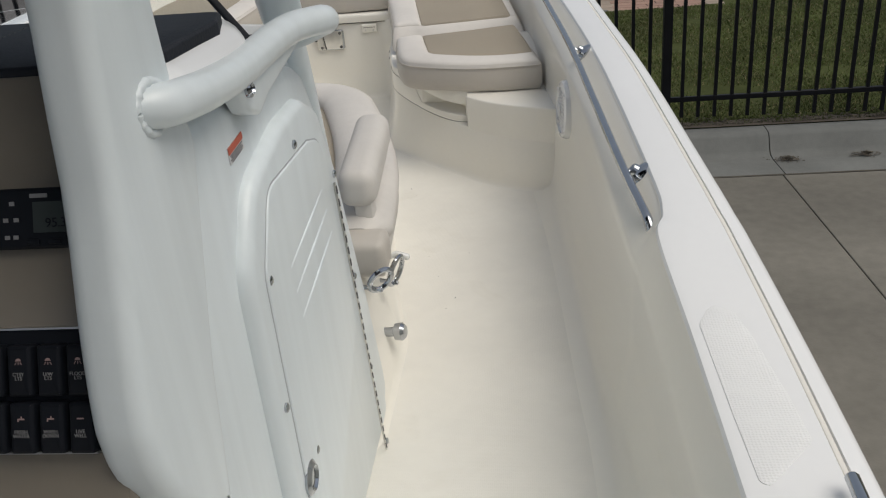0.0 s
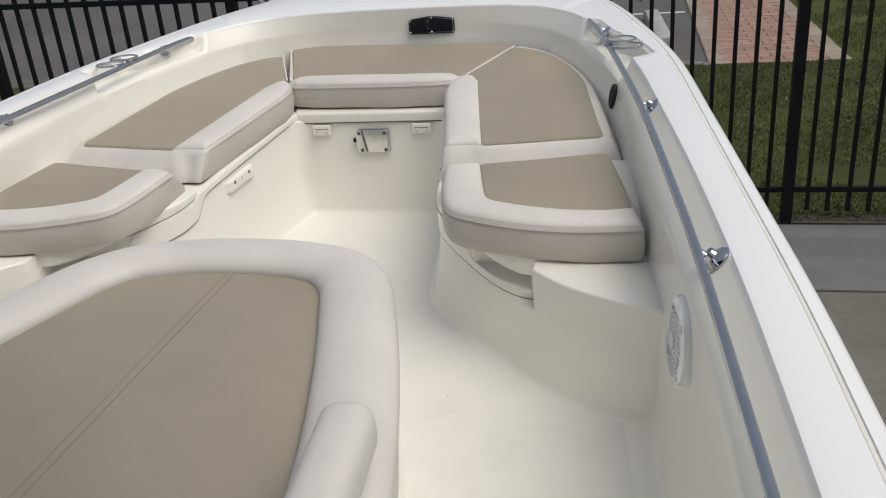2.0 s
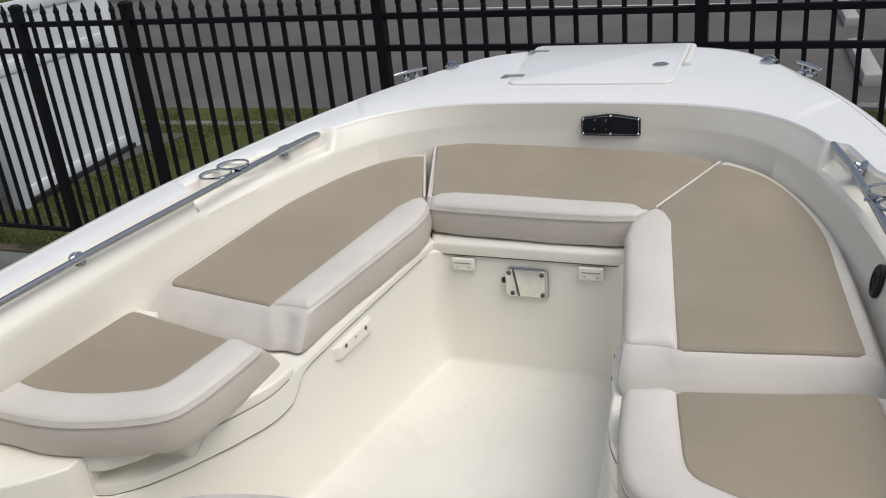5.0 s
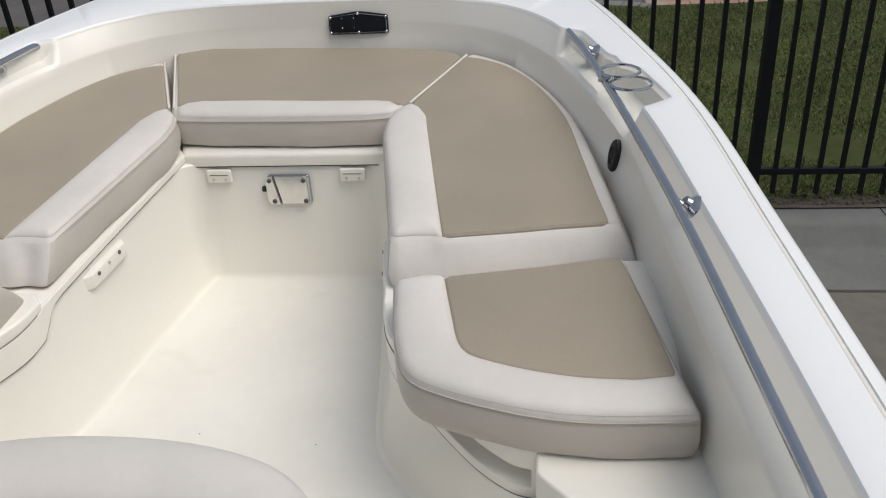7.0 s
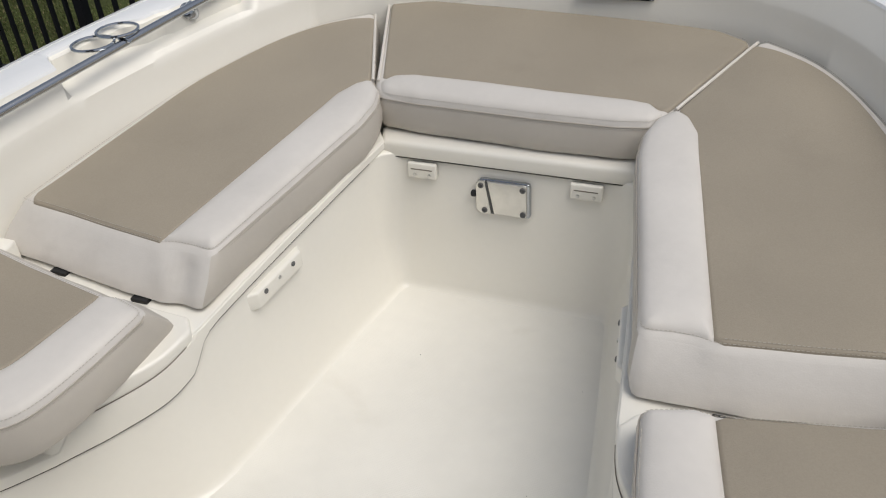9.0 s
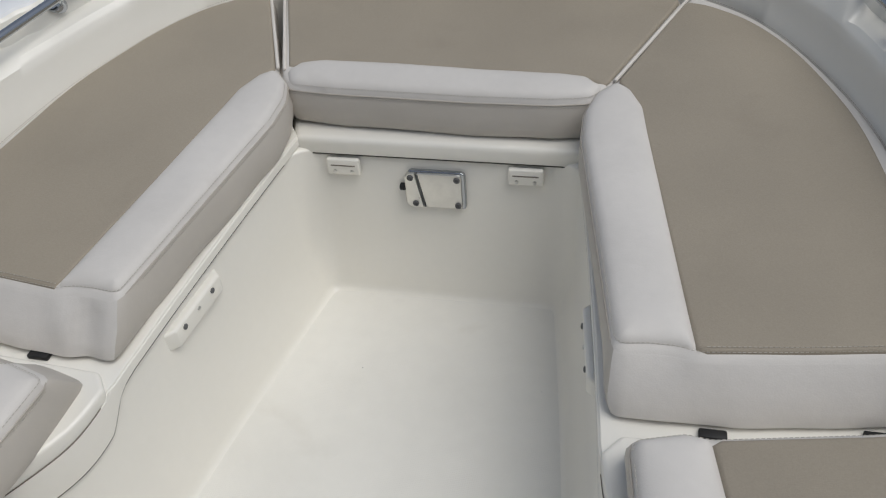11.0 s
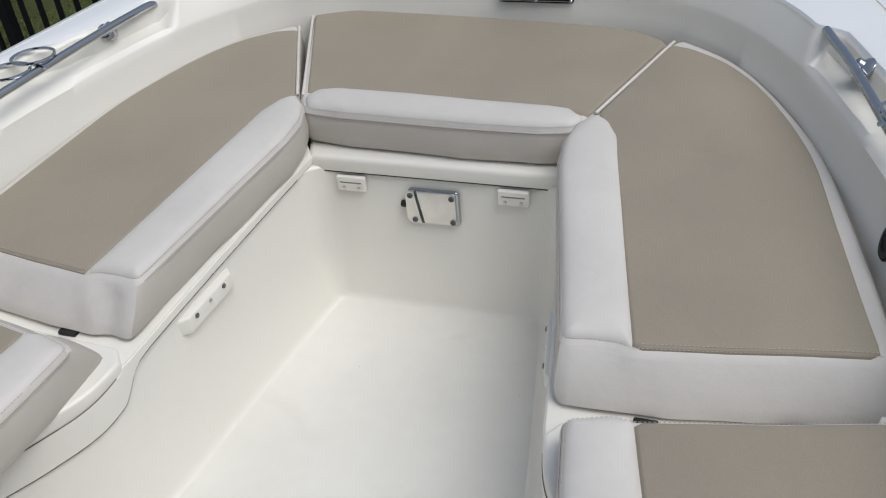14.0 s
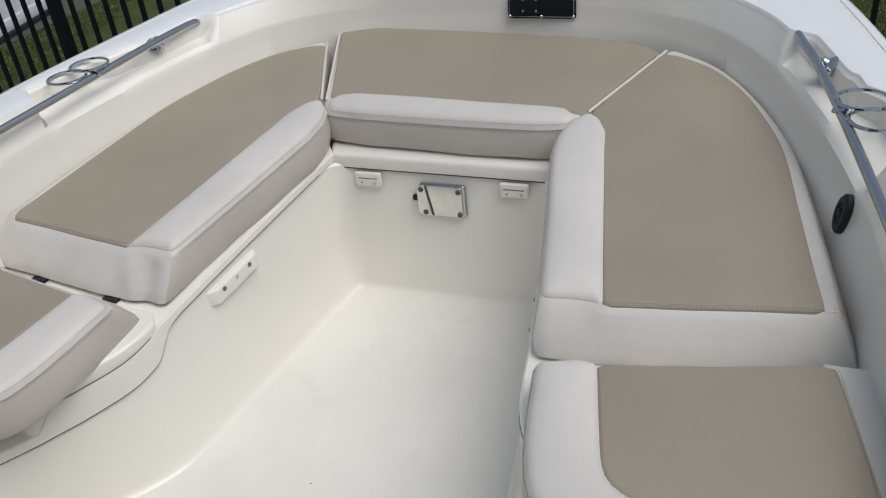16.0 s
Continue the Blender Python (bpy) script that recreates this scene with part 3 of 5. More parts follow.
def fence_run(a, b):
    """One bay: a post, pickets and three rails, each a part; the upper rails fall with the ground to starboard."""
    run = thing("fence", "black metal picket fence bay with spear-topped pickets", "fence", "fence bays")
    a, b = Vector((*a, 0)), Vector((*b, 0))
    d = b - a
    n = 14 if d.length > 1.8 else 8
    turn = math.atan2(d.y, d.x)

    def rise(p):
        return -0.017 * (p.x + 0.6)
    for k in range(n):
        src = post_mesh if k == 0 else picket_mesh
        ob = new("post" if k == 0 else "picket", src.data)
        p = a + d * k / n
        ob.parent, ob.location, ob.rotation_euler = run, (p + Vector((0, 0, rise(p)))) * K, (0, 0, turn)
    for z in (0.725, 0.515, -0.99):
        tilt = (rise(b) - rise(a)) if z > 0 else 0.0
        mid = (a + b) / 2
        ob = part("rail", box((0, 0, 0), (d.length - 0.07, 0.038, 0.042), 0.004, seg=1), FENCE, run, "", tuple(mid + Vector((0, 0, z + (rise(mid) if z > 0 else 0)))))
        ob.rotation_euler = (0, -math.atan2(tilt, d.length), turn)
    return run


posts = [-7.2, -5.15, -4.02, -1.89, 0.185, 2.135, 4.05, 6.05, 8.05, 10.05, 12.05]
for a, b in zip(posts, posts[1:]):
    fence_run((a, FY), (b, FY))
for ob in (picket_mesh, post_mesh):
    bpy.data.objects.remove(ob)


# ---- the boat: hull, gunwale, liner, floor ----
boat = thing("boat", "white centre console boat with cream moulded bow interior", "boat", loc=(0, 0, 0))
LINER = mat("off_white_liner", (0.848, 0.823, 0.750), 0.3, dark=0.97, scale=2.0, coat=0.3, spread=0.012, bump2=0.03, bump2_scale=3)


def zg(y):
    return 0.372 + 0.069 * y


def zs(y):
    return 0.063 + 0.1 * y


STATIONS = [((1.447, -1.2), (1.28, -1.2), (1.25, -1.2)), ((1.445, 0.0), (1.275, 0.0), (1.245, 0.0)), ((1.440, 0.6), (1.270, 0.6), (1.239, 0.6)), ((1.434, 1.1), (1.262, 1.1), (1.232, 1.1)), ((1.428, 1.4), (1.255, 1.4), (1.224, 1.4)), ((1.417, 1.72), (1.246, 1.72), (1.214, 1.72)), ((1.411, 1.82), (1.268, 1.82), (1.207, 1.82)),
            ((1.400, 2.0), (1.268, 2.0), (1.195, 2.0)), ((1.351, 2.71), (1.225, 2.70), (1.155, 2.65)), ((1.295, 3.25), (1.170, 3.25), (1.10, 3.22)),
            ((1.241, 3.75), (1.104, 3.75), (1.043, 3.72)), ((1.183, 4.25), (1.026, 4.25), (0.986, 4.22)), ((1.095, 4.65), (0.905, 4.65), (0.889, 4.60)),
            ((0.97, 5.08), (0.80, 4.92), (0.785, 4.86)), ((0.79, 5.477), (0.645, 5.09), (0.635, 5.055)), ((0.56, 5.83), (0.44, 5.172), (0.44, 5.155)),
            ((0.32, 5.95), (0.22, 5.195), (0.22, 5.188)), ((0.0, 5.985), (0.0, 5.20), (0.0, 5.196))]


def whole(column):
    half = [s[column] for s in STATIONS]
    return spline(half + [(-x, y) for x, y in half[-2::-1]], 24)


OUT, CRE, WAL = (whole(k) for k in range(3))


def window(y, a, b, soft_a, soft_b):
    return max(0.0, min(1.0, (y - a) / soft_a)) * max(0.0, min(1.0, (b - y) / soft_b))


def pocket(p):
    """How far the moulded pocket for the rail's end and the cup rings cuts into the gunwale."""
    y = p.y - (0.035 if p.x < 0 else 0.0)
    return 0.088 * window(y, 4.27, 4.625, 0.05, 0.10) + 0.048 * window(y, 4.56, 4.845 if p.x > 0 else 4.865, 0.05, 0.03)


CRE = [Vector((p.x + math.copysign(pocket(p), p.x), p.y)) for p in CRE]


def sweep(name, rows_of, material, parent, label=""):
    """Skins the boat's section along its stations; rows_of gives the points of one section."""
    bm = bmesh.new()
    rows = [[bm.verts.new(q) for q in rows_of(*s)] for s in zip(OUT, CRE, WAL)]
    for a, b in zip(rows, rows[1:]):
        for i in range(len(a) - 1):
            bm.faces.new((a[i], a[i + 1], b[i + 1], b[i]))
    return part(name, bm, material, parent, label)


def cap_section(o, c, w):
    d = (c - o)
    length = d.length
    d = d / length

    def at(s, dz):
        p = o + d * s
        return (p.x, p.y, zg(p.y) + dz)
    bulge = 0.012 if length > 0.3 else 0.0
    return [at(0.03, -0.085), at(0.0, -0.075), at(-0.004, -0.03), at(0.0, -0.012), at(0.006, -0.003), at(0.014, 0.0), at(0.032, 0.003), at(0.0335, -0.002), at(0.0425, -0.002), at(0.044, 0.0045),
            at(length * 0.6, 0.006 + bulge), at(length - 0.012, 0.005), at(length - 0.004, 0.003), at(length, -0.003)]


def liner_section(o, c, w):
    d = (w - c)
    n = Vector((-w.x * 0.8, -(max(0, w.y - 4.0)))).normalized()
    z = zg(c.y)
    dip = min(1.0, pocket(c) / 0.044)
    k1, k2 = 0.07, 0.16

    def on(k, dz=0.0):
        base = -0.008 - 0.064 * max(0, k - 0.04) / 0.82 if k <= 0.86 else -0.072 - 0.011 * (k - 0.86) / 0.11
        return (c.x + d.x * k, c.y + d.y * k, z + base * (1 - dip * (dz < 0)) + dip * dz)
    p = [(c.x, c.y, z - 0.003), on(0.04), on(k1), on(k2, -0.060), on(0.80, -0.066), on(0.90), on(0.97), (w.x, w.y, z - 0.105)]
    lean = 0.026 * window(w.y, 3.85, 6.0, 0.3, 0.1) * (1.0 if abs(w.x) > 0.7 else 0.45)
    for k, h in ((lean * 0.45, zs(w.y) + 0.02), (lean, zs(w.y) - 0.04), (0.012 + lean, 0.14), (0.02 + lean, 0.07), (0.035, 0.028), (0.06, 0.008), (0.10, -0.001)):
        p.append((w.x + n.x * k, w.y + n.y * k, h))
    return p


def hull_section(o, c, w):
    bow = max(0.0, (o.y - 3.0) / 3.0)
    z = zg(o.y)
    pts = [(o.x * 0.985, o.y - 0.005, z - 0.08)]
    for k, h in ((0.95, 0.05), (0.85, -0.3), (0.0, -0.62)):
        pts.append((o.x * k, o.y - 0.9 * bow ** 2 * (0.6 - h) * 0.6, h + 0.35 * bow ** 2 * (1 if k < 0.9 else 0)))
    return pts


sweep("gunwale_cap", cap_section, GEL, boat, "glossy white gelcoat gunwale and foredeck")
bead = []
for o, c in zip(OUT, CRE):
    p = o + (c - o).normalized() * 0.038
    bead.append((p.x, p.y, zg(p.y) - 0.0005))
part("gunwale_bead", tube(bead[::2], 0.0042, 8, flat=0.7), BEAD, boat, "cream half-round bead set in the gunwale")
sweep("liner_wall", liner_section, LINER, boat, "off-white moulded inner wall")
sweep("hull", hull_section, GEL, boat, "glossy white hull sides")
part("transom", slab([(-1.42, -1.3), (1.42, -1.3), (1.42, -1.2), (-1.42, -1.2)], -0.5, zg(-1.2) - 0.01, 0.02), GEL, boat)
bm = bmesh.new()
q = [(p.x * 1.02, p.y + 0.02) for p in WAL]
stack(bm, [[(x, y, z) for x, y in q] for z in (-0.03, 0.0)])
part("cockpit_floor", bm, FLOOR, boat, "cream fine-diamond non-skid sole")
bm = bmesh.new()
rs = random.Random(9)
for k in range(16):
    x, y, r_ = rs.uniform(-0.28, 0.9), rs.uniform(2.2, 4.5), rs.choice((0.0010, 0.0013, 0.0018))
    if y > 3.4:
        x = rs.uniform(-0.3, 0.3)
    lathe([(r_, 0.0), (r_ * 0.6, r_)], None, (x, y, 0.0005), 5, bm)
tagged(part("grit", bm, GREY, flat=True), "tiny dark specks of grit on the cream floor", "grit", kind="stuff")
for y in (0.2, 3.0):
    tagged(part("keel_block", box((0, y, SL + 0.40), (0.9, 0.3, 0.8), 0.02), WOOD), "grey timber block under the keel on concrete", "block", "keel blocks")

# moulded seat bases with a cove at the floor
INNER = [(0.320, 4.6), (0.358, 4.35), (0.392, 4.1), (0.412, 3.93)]
AFT = [(0.418, 3.88), (0.44, 3.78), (0.50, 3.69), (0.564, 3.617), (0.62, 3.553), (0.66, 3.510), (0.71, 3.458), (0.765, 3.402)]
REAR = [(0.845, 3.320), (0.93, 3.262), (1.02, 3.215), (1.12, 3.170)]
LID = AFT[:5] + [(0.66, 3.512), (0.70, 3.481), (0.73, 3.463), (0.766, 3.454)]


def moulded(name, outline, top, parent, material, edge=0.02, label="", lip=0.0):
    """A moulded base with a cove at the floor; top gives its height from x and y; lip: the width of an open top's flange."""
    bm = bmesh.new()
    rings = []
    for d, h in ((-0.055, -0.001), (-0.049, 0.0015), (-0.043, 0.007), (-0.038, 0.018), (-0.033, 0.045), (-0.018, 0.10), (-0.006, 0.15)):
        rings.append([(p.x, p.y, h) for p in inset(outline, d)])
    for k in range(4):
        a = k / 3 * math.pi / 2
        rings.append([(p.x, p.y, top(p.x, p.y) - edge * (1 - math.sin(a))) for p in inset(outline, edge * (1 - math.cos(a)) + 0.004)])
    if lip:
        rings.append([(p.x, p.y, top(p.x, p.y)) for p in inset(outline, edge + lip)])
    stack(bm, rings, cap_low=False, cap_high=not lip)
    return part(name, bm, material, parent, label)


def flip(poly, s):
    return [(s * x, y) for x, y in poly] if s > 0 else [(-x, y) for x, y in poly][::-1]


SEAM_Z = [(3.0, 0.176), (3.37, 0.180), (3.45, 0.184), (3.60, 0.203), (3.71, 0.228), (3.80, 0.247), (3.845, 0.258), (3.862, 0.275), (3.89, 0.312), (3.91, 0.322), (3.94, 0.329), (5.4, 0.475)]


def seam_z(y):
    return float(np.interp(y, [p[0] for p in SEAM_Z], [p[1] for p in SEAM_Z]))


def lid_low(y):
    return zs(y) - 0.117 - 0.09 * max(0, 3.855 - y) if y < 3.87 else zs(y) - 0.108


def slot_floor(y):
    return seam_z(y) + 0.027


def base_top(x, y):
    """The seam's height: along the side seats, and a little lower across the bow seat."""
    k = max(0.0, min(1.0, (abs(x) - 0.24) / 0.10)) if y > 4.45 else 1.0
    k = k * k * (3 - 2 * k)
    return seam_z(y) * k + (zs(y) - 0.148) * (1 - k)


half = [(0.320, 4.6)] + [tuple(p) for p in spline(INNER + AFT + REAR, 8)][8:]
around = [(1.18, 3.12), (1.12, 3.6), (1.08, 3.92), (1.02, 4.3), (0.95, 4.6), (0.7, 5.2)]
well = [(-x, y) for x, y in half[::-1]] + half + around + [(-x, y) for x, y in around[::-1]]
well = rounded(well, [0.085 if abs(p[1] - 4.6) < 1e-6 and abs(p[0]) < 0.4 else 0.0 for p in well], 10)
moulded("seat_base", well, base_top, boat, CREAM, 0.006, label="cream moulded seat base round the footwell", lip=0.06)
for s in (1, -1):
    wall = [tuple(p) for p in spline(INNER + LID, 8)]
    # moulding above the seam: a lower band, and an upper tier set back to a hand slot at its end
    back = [(1.12, 3.47), (1.06, 3.92), (1.0, 4.3), (0.93, 4.6), (0.36, 4.66)]
    part("lid_band", slab(flip([(x - 0.002, y) for x, y in wall] + back, s), lambda x, y: seam_z(y) + 0.0015, lambda x, y: lid_low(y) + (min(slot_floor(y), lid_low(y)) - lid_low(y)) * max(0.0, min(1.0, (3.64 - y) / 0.03)), 0.003), CREAM, boat, "cream moulded lid edge")
    cut = [min(1, max(0, (3.60 - y) * 20)) * min(1, max(0, (0.757 - x) * 400)) for x, y in wall]
    part("lid_tier", slab(flip([(x + 0.001 + 0.072 * k, y + 0.03 * k) for (x, y), k in zip(wall, cut)] + back, s), lambda x, y: seam_z(y) + 0.02, lambda x, y: lid_low(y) + 0.004, 0.003), CREAM, boat)
    part("lid_seam", tube([(s * (x - 0.0005), y, seam_z(y)) for x, y in wall if y < 4.55], 0.0015, 6), GAP, boat, "thin dark lid seam")
    ledge = [(0.765, 3.404)] + [tuple(p) for p in spline([AFT[-1]] + REAR, 6)][1:] + [(1.18, 3.08), (1.18, 3.62), (0.765, 3.62)]
    part("seat_ledge", slab(flip([tuple(p) for p in inset(ledge, 0.0045)], s), 0.168, 0.302, 0.007, steps=3), CREAM, boat, "cream moulded ledge behind the seat")
    part("side_shelf", slab(flip(even([(0.985, 3.52), (1.13, 3.52), (1.10, 3.72), (1.06, 3.97), (0.93, 3.97)], 0.03), s), 0.25, lambda x, y: 0.300 + (zs(y) - 0.045 - 0.300) * max(0.0, min(1.0, (y - 3.52) / 0.16)), 0.008), CREAM, boat, "cream moulded shelf beside the cushion")
    aft = [(x, y) for x, y in wall if y < 3.852]
    lid = [(0.420, 3.868)] + [(x - 0.001, y + 0.001) for x, y in aft] + [(1.05, 3.458), (1.06, 3.6), (1.02, 3.955), (0.655, 3.914), (0.448, 3.902)]
    part("lid_seam", tube([(s * (x - 0.0012), y, lid_low(y) + 0.001) for x, y in wall if 3.62 < y < 3.855], 0.0010, 6), SLOT, boat, "fine groove under the lid")
    part("storage_lid", slab(flip(rounded(lid, [0.012] + [0.006] * (len(lid) - 2) + [0.012], 3), s), lambda x, y: lid_low(y), lambda x, y: zs(y) - 0.093, 0.008, 0.003), CREAM, boat, "cream hinged seat lid")
    # hinge between the two lids
    for hx, hy in ((0.583, 3.926), (0.82, 3.955)):
        part("lid_hinge", box((s * hx, hy, zs(hy) - 0.100), (0.042, 0.018, 0.010), 0.003), RUBBER, boat, "black plastic lid hinge")
bowlid = [(-0.325, 4.595), (0.325, 4.595), (0.5, 5.05), (-0.5, 5.05)]
part("lid_seam", tube([(-0.322, 4.6, zs(4.6) - 0.1455), (-0.30, 4.5975, zs(4.5975) - 0.1455), (0.30, 4.5975, zs(4.5975) - 0.1455), (0.322, 4.6, zs(4.6) - 0.1455)], 0.0019, 6), GAP, boat, "thin dark lid seam")
part("storage_lid", slab(rounded(bowlid, 0.012, 3), lambda x, y: zs(y) - 0.1440, lambda x, y: zs(y) - 0.104, 0.012, 0.003), CREAM, boat, "cream hinged seat lid")


# ---- cushions ----
def stitches(bm, line, gap=0.0075, size=0.0046, lift=0.0):
    pts = along(line, gap)
    for a, b in zip(pts, pts[1:]):
        d = (b - a)
        if d.length < 1e-5:
            continue
        d.normalize()
        m = Matrix.Translation((a.x, a.y, a.z + lift)) @ d.to_track_quat("X", "Z").to_matrix().to_4x4()
        v = bmesh.ops.create_cube(bm, size=1.0, matrix=m @ Matrix.Diagonal((size, 0.0008, 0.0007, 1)))


def padded(outline, height):
    """A filled pad over an outline; height gives each point's z from x, y and its distance to the rim."""
    rim = np.array([(p[0], p[1]) for p in outline])
    nxt = np.roll(rim, -1, axis=0)

    def away(q):
        q = np.asarray(q)[:, None, :]
        seg = nxt - rim
        t = np.clip(((q - rim) * seg).sum(2) / np.maximum((seg ** 2).sum(1), 1e-12), 0, 1)
        return np.sqrt((((rim + t[..., None] * seg) - q) ** 2).sum(2)).min(1)

    def inside(q):
        x, y = q[:, :1], q[:, 1:]
        cross = (rim[:, 1] > y) != (nxt[:, 1] > y)
        dy = np.where(np.abs(nxt[:, 1] - rim[:, 1]) < 1e-12, 1e-12, nxt[:, 1] - rim[:, 1])
        return ((cross & (x < (nxt[:, 0] - rim[:, 0]) * (y - rim[:, 1]) / dy + rim[:, 0])).sum(1) % 2) == 1
    pts = []
    for d in (0.0015, 0.005, 0.011, 0.020):
        q = np.array([(p.x, p.y) for p in inset([tuple(p) for p in rim], d)])
        pts.append(q[inside(q) & (away(q) > 0.85 * d)])
    lo, hi = rim.min(0), rim.max(0)
    q = np.stack(np.meshgrid(np.arange(lo[0], hi[0], 0.012), np.arange(lo[1], hi[1], 0.012)), -1).reshape(-1, 2)
    pts.append(q[inside(q) & (away(q) > 0.024)])
    every = np.concatenate([rim] + pts)
    dist = away(every)
    dist[:len(rim)] = 0.0
    n = len(rim)
    vs, _, fs, *_ = geometry.delaunay_2d_cdt([Vector(p) for p in every], [(i, (i + 1) % n) for i in range(n)], [], 1, 1e-6)
    bm = bmesh.new()
    dist = away(np.array([(v.x, v.y) for v in vs]))
    made = [bm.verts.new((v.x, v.y, height(v.x, v.y, float(d)))) for v, d in zip(vs, dist)]
    for f in fs:
        bm.faces.new([made[i] for i in f])
    return bm


def cushion(label, outline, tan, roll, thick=0.1, edge=0.012, end=None, slant=0.0, fold=0.0, flare=0.0, nose=0.0, group="bow cushions", extra=(), pipes=()):
    """A seat cushion: sewn sides, an inlay that reaches the edges and a padded front roll; end(x, y) tells the flat end panel from the side band."""
    def top(x, y):
        return zs(y)
    ob = thing("seat_cushion", label, "cushion", group)
    outline = even(outline, 0.013)
    rings = []
    prof = [(0.016, -thick), (0.005, -thick + 0.004), (0.0, -thick + 0.014), (-0.003, -thick * 0.72), (-0.004, -thick * 0.48), (-0.002, -edge - 0.018), (0.0, -edge - 0.002), (0.001, -edge), (0.0035, -edge * 0.45), (0.009, -edge * 0.12), (0.016, 0.0)]
    for d, h in prof:
        sag = min(1.0, max(0.0, (-h - edge) / 0.04))
        ring = []
        for p in inset(outline, d):
            kink = float(np.interp(abs(p.x), (0.424, 0.48, 0.52, 0.548, 0.62), (0.0, 0.005, 0.004, -0.006, 0.0))) if slant and p.y < 4.02 else 0.0
            wob = Vector((noise.noise((p.x * 9, p.y * 9, h * 30)), noise.noise((p.x * 9, p.y * 9, 7 + h * 30)), noise.noise((p.x * 7, p.y * 7, 3.0)))) * sag
            aft = 3.99 + 0.1 * (abs(p.x) - 0.42)
            back = slant * h * max(0.0, min(1.0, 1.0 - (p.y - aft - 0.015) / 0.05)) - nose * h * max(0.0, min(1.0, (p.y - 3.73) / 0.06))
            crease = 0.0
            if fold and p.y < 4.05:
                u = (abs(p.x) - 0.418) / 0.09
                mid = sag * (1.0 if h > -0.07 else 0.35)
                crease = fold * mid * math.exp(-(u - 0.72) ** 2 * 14) - 0.6 * fold * mid * math.exp(-(u - 1.25) ** 2 * 14)
            out = flare * max(0.0, -h - edge) if flare and abs(p.x) > float(np.interp(p.y, [q[1] for q in RIM], [q[0] for q in RIM])) - 0.022 and p.y > 3.9 else 0.0
            ring.append((p.x + math.copysign(out, p.x) + 0.003 * wob.x, p.y - sag * kink + back + crease + 0.003 * wob.y, top(p.x, p.y) + h + 0.005 * wob.z))
        rings.append(ring)
    low, m = rings[:8], len(outline)
    ends = [bool(end and end((outline[i].x + outline[(i + 1) % m].x) / 2, (outline[i].y + outline[(i + 1) % m].y) / 2)) for i in range(m)]
    for flag, name, material, words_ in ((False, "boxing", BOXING, "beige vinyl side band, toned darker for shade"), (True, "end_panel", VINYL, "off-white vinyl end panel")):
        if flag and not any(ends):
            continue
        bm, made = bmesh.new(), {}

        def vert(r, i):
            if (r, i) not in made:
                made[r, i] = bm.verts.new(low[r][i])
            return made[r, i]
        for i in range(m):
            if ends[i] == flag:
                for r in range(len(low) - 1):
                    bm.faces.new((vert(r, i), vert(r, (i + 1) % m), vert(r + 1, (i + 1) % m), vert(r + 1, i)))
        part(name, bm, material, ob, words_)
    bm = bmesh.new()
    stack(bm, rings[7:], cap_low=False)
    part("top_panel", bm, VINYL, ob, "off-white marine vinyl top")
    part("inlay", slab(even(tan, 0.02), lambda x, y: top(x, y) - 0.012, lambda x, y: top(x, y) + 0.0045 + 0.0012 * noise.noise((x * 6, y * 6, 5.0)), 0.009, steps=4), TAN, ob, "tan woven vinyl inlay")
    puff = [(0.0, -edge), (0.001, -edge + 0.005), (0.005, 0.001), (0.011, 0.0075), (0.022, 0.0115), (0.036, 0.0145), (0.05, 0.0155), (0.1, 0.016)]
    at_d, at_h = [q[0] for q in puff], [q[1] for q in puff]
    bm = padded(even(roll, 0.011), lambda x, y, d: top(x, y) + float(np.interp(d, at_d, at_h)) + 0.0015 * noise.noise((x * 12, y * 12, 2.0)) * min(1.0, d / 0.02))
    part("bolster", bm, VINYL, ob, "padded off-white front roll")
    line = [Vector((p.x, p.y, top(p.x, p.y) - edge)) for p in inset(outline, -0.0004)]
    part("seam", tube(line, 0.0015, 5, closed=True), CORD, ob)
    for pipe in pipes:
        part("piping", tube([(x, y, top(x, y) + 0.001) for x, y in pipe], 0.0042, 8), PIPING, ob, "pale piping along the joint")
    bm = bmesh.new()
    for d, h in ((-0.0012, -edge - 0.006), (0.0045, -edge * 0.3 + 0.004)):
        stitches(bm, [Vector((p.x, p.y, top(p.x, p.y) + h)) for p in inset(outline, d)])
    for extra_line in extra:
        stitches(bm, [Vector((x, y, top(x, y) + 0.006)) for x, y in extra_line])
    part("stitching", bm, THREAD, ob)["kind"] = "stuff"
    return ob


def curve2(pts, n=5):
    return [tuple(p) for p in spline(pts, n)]


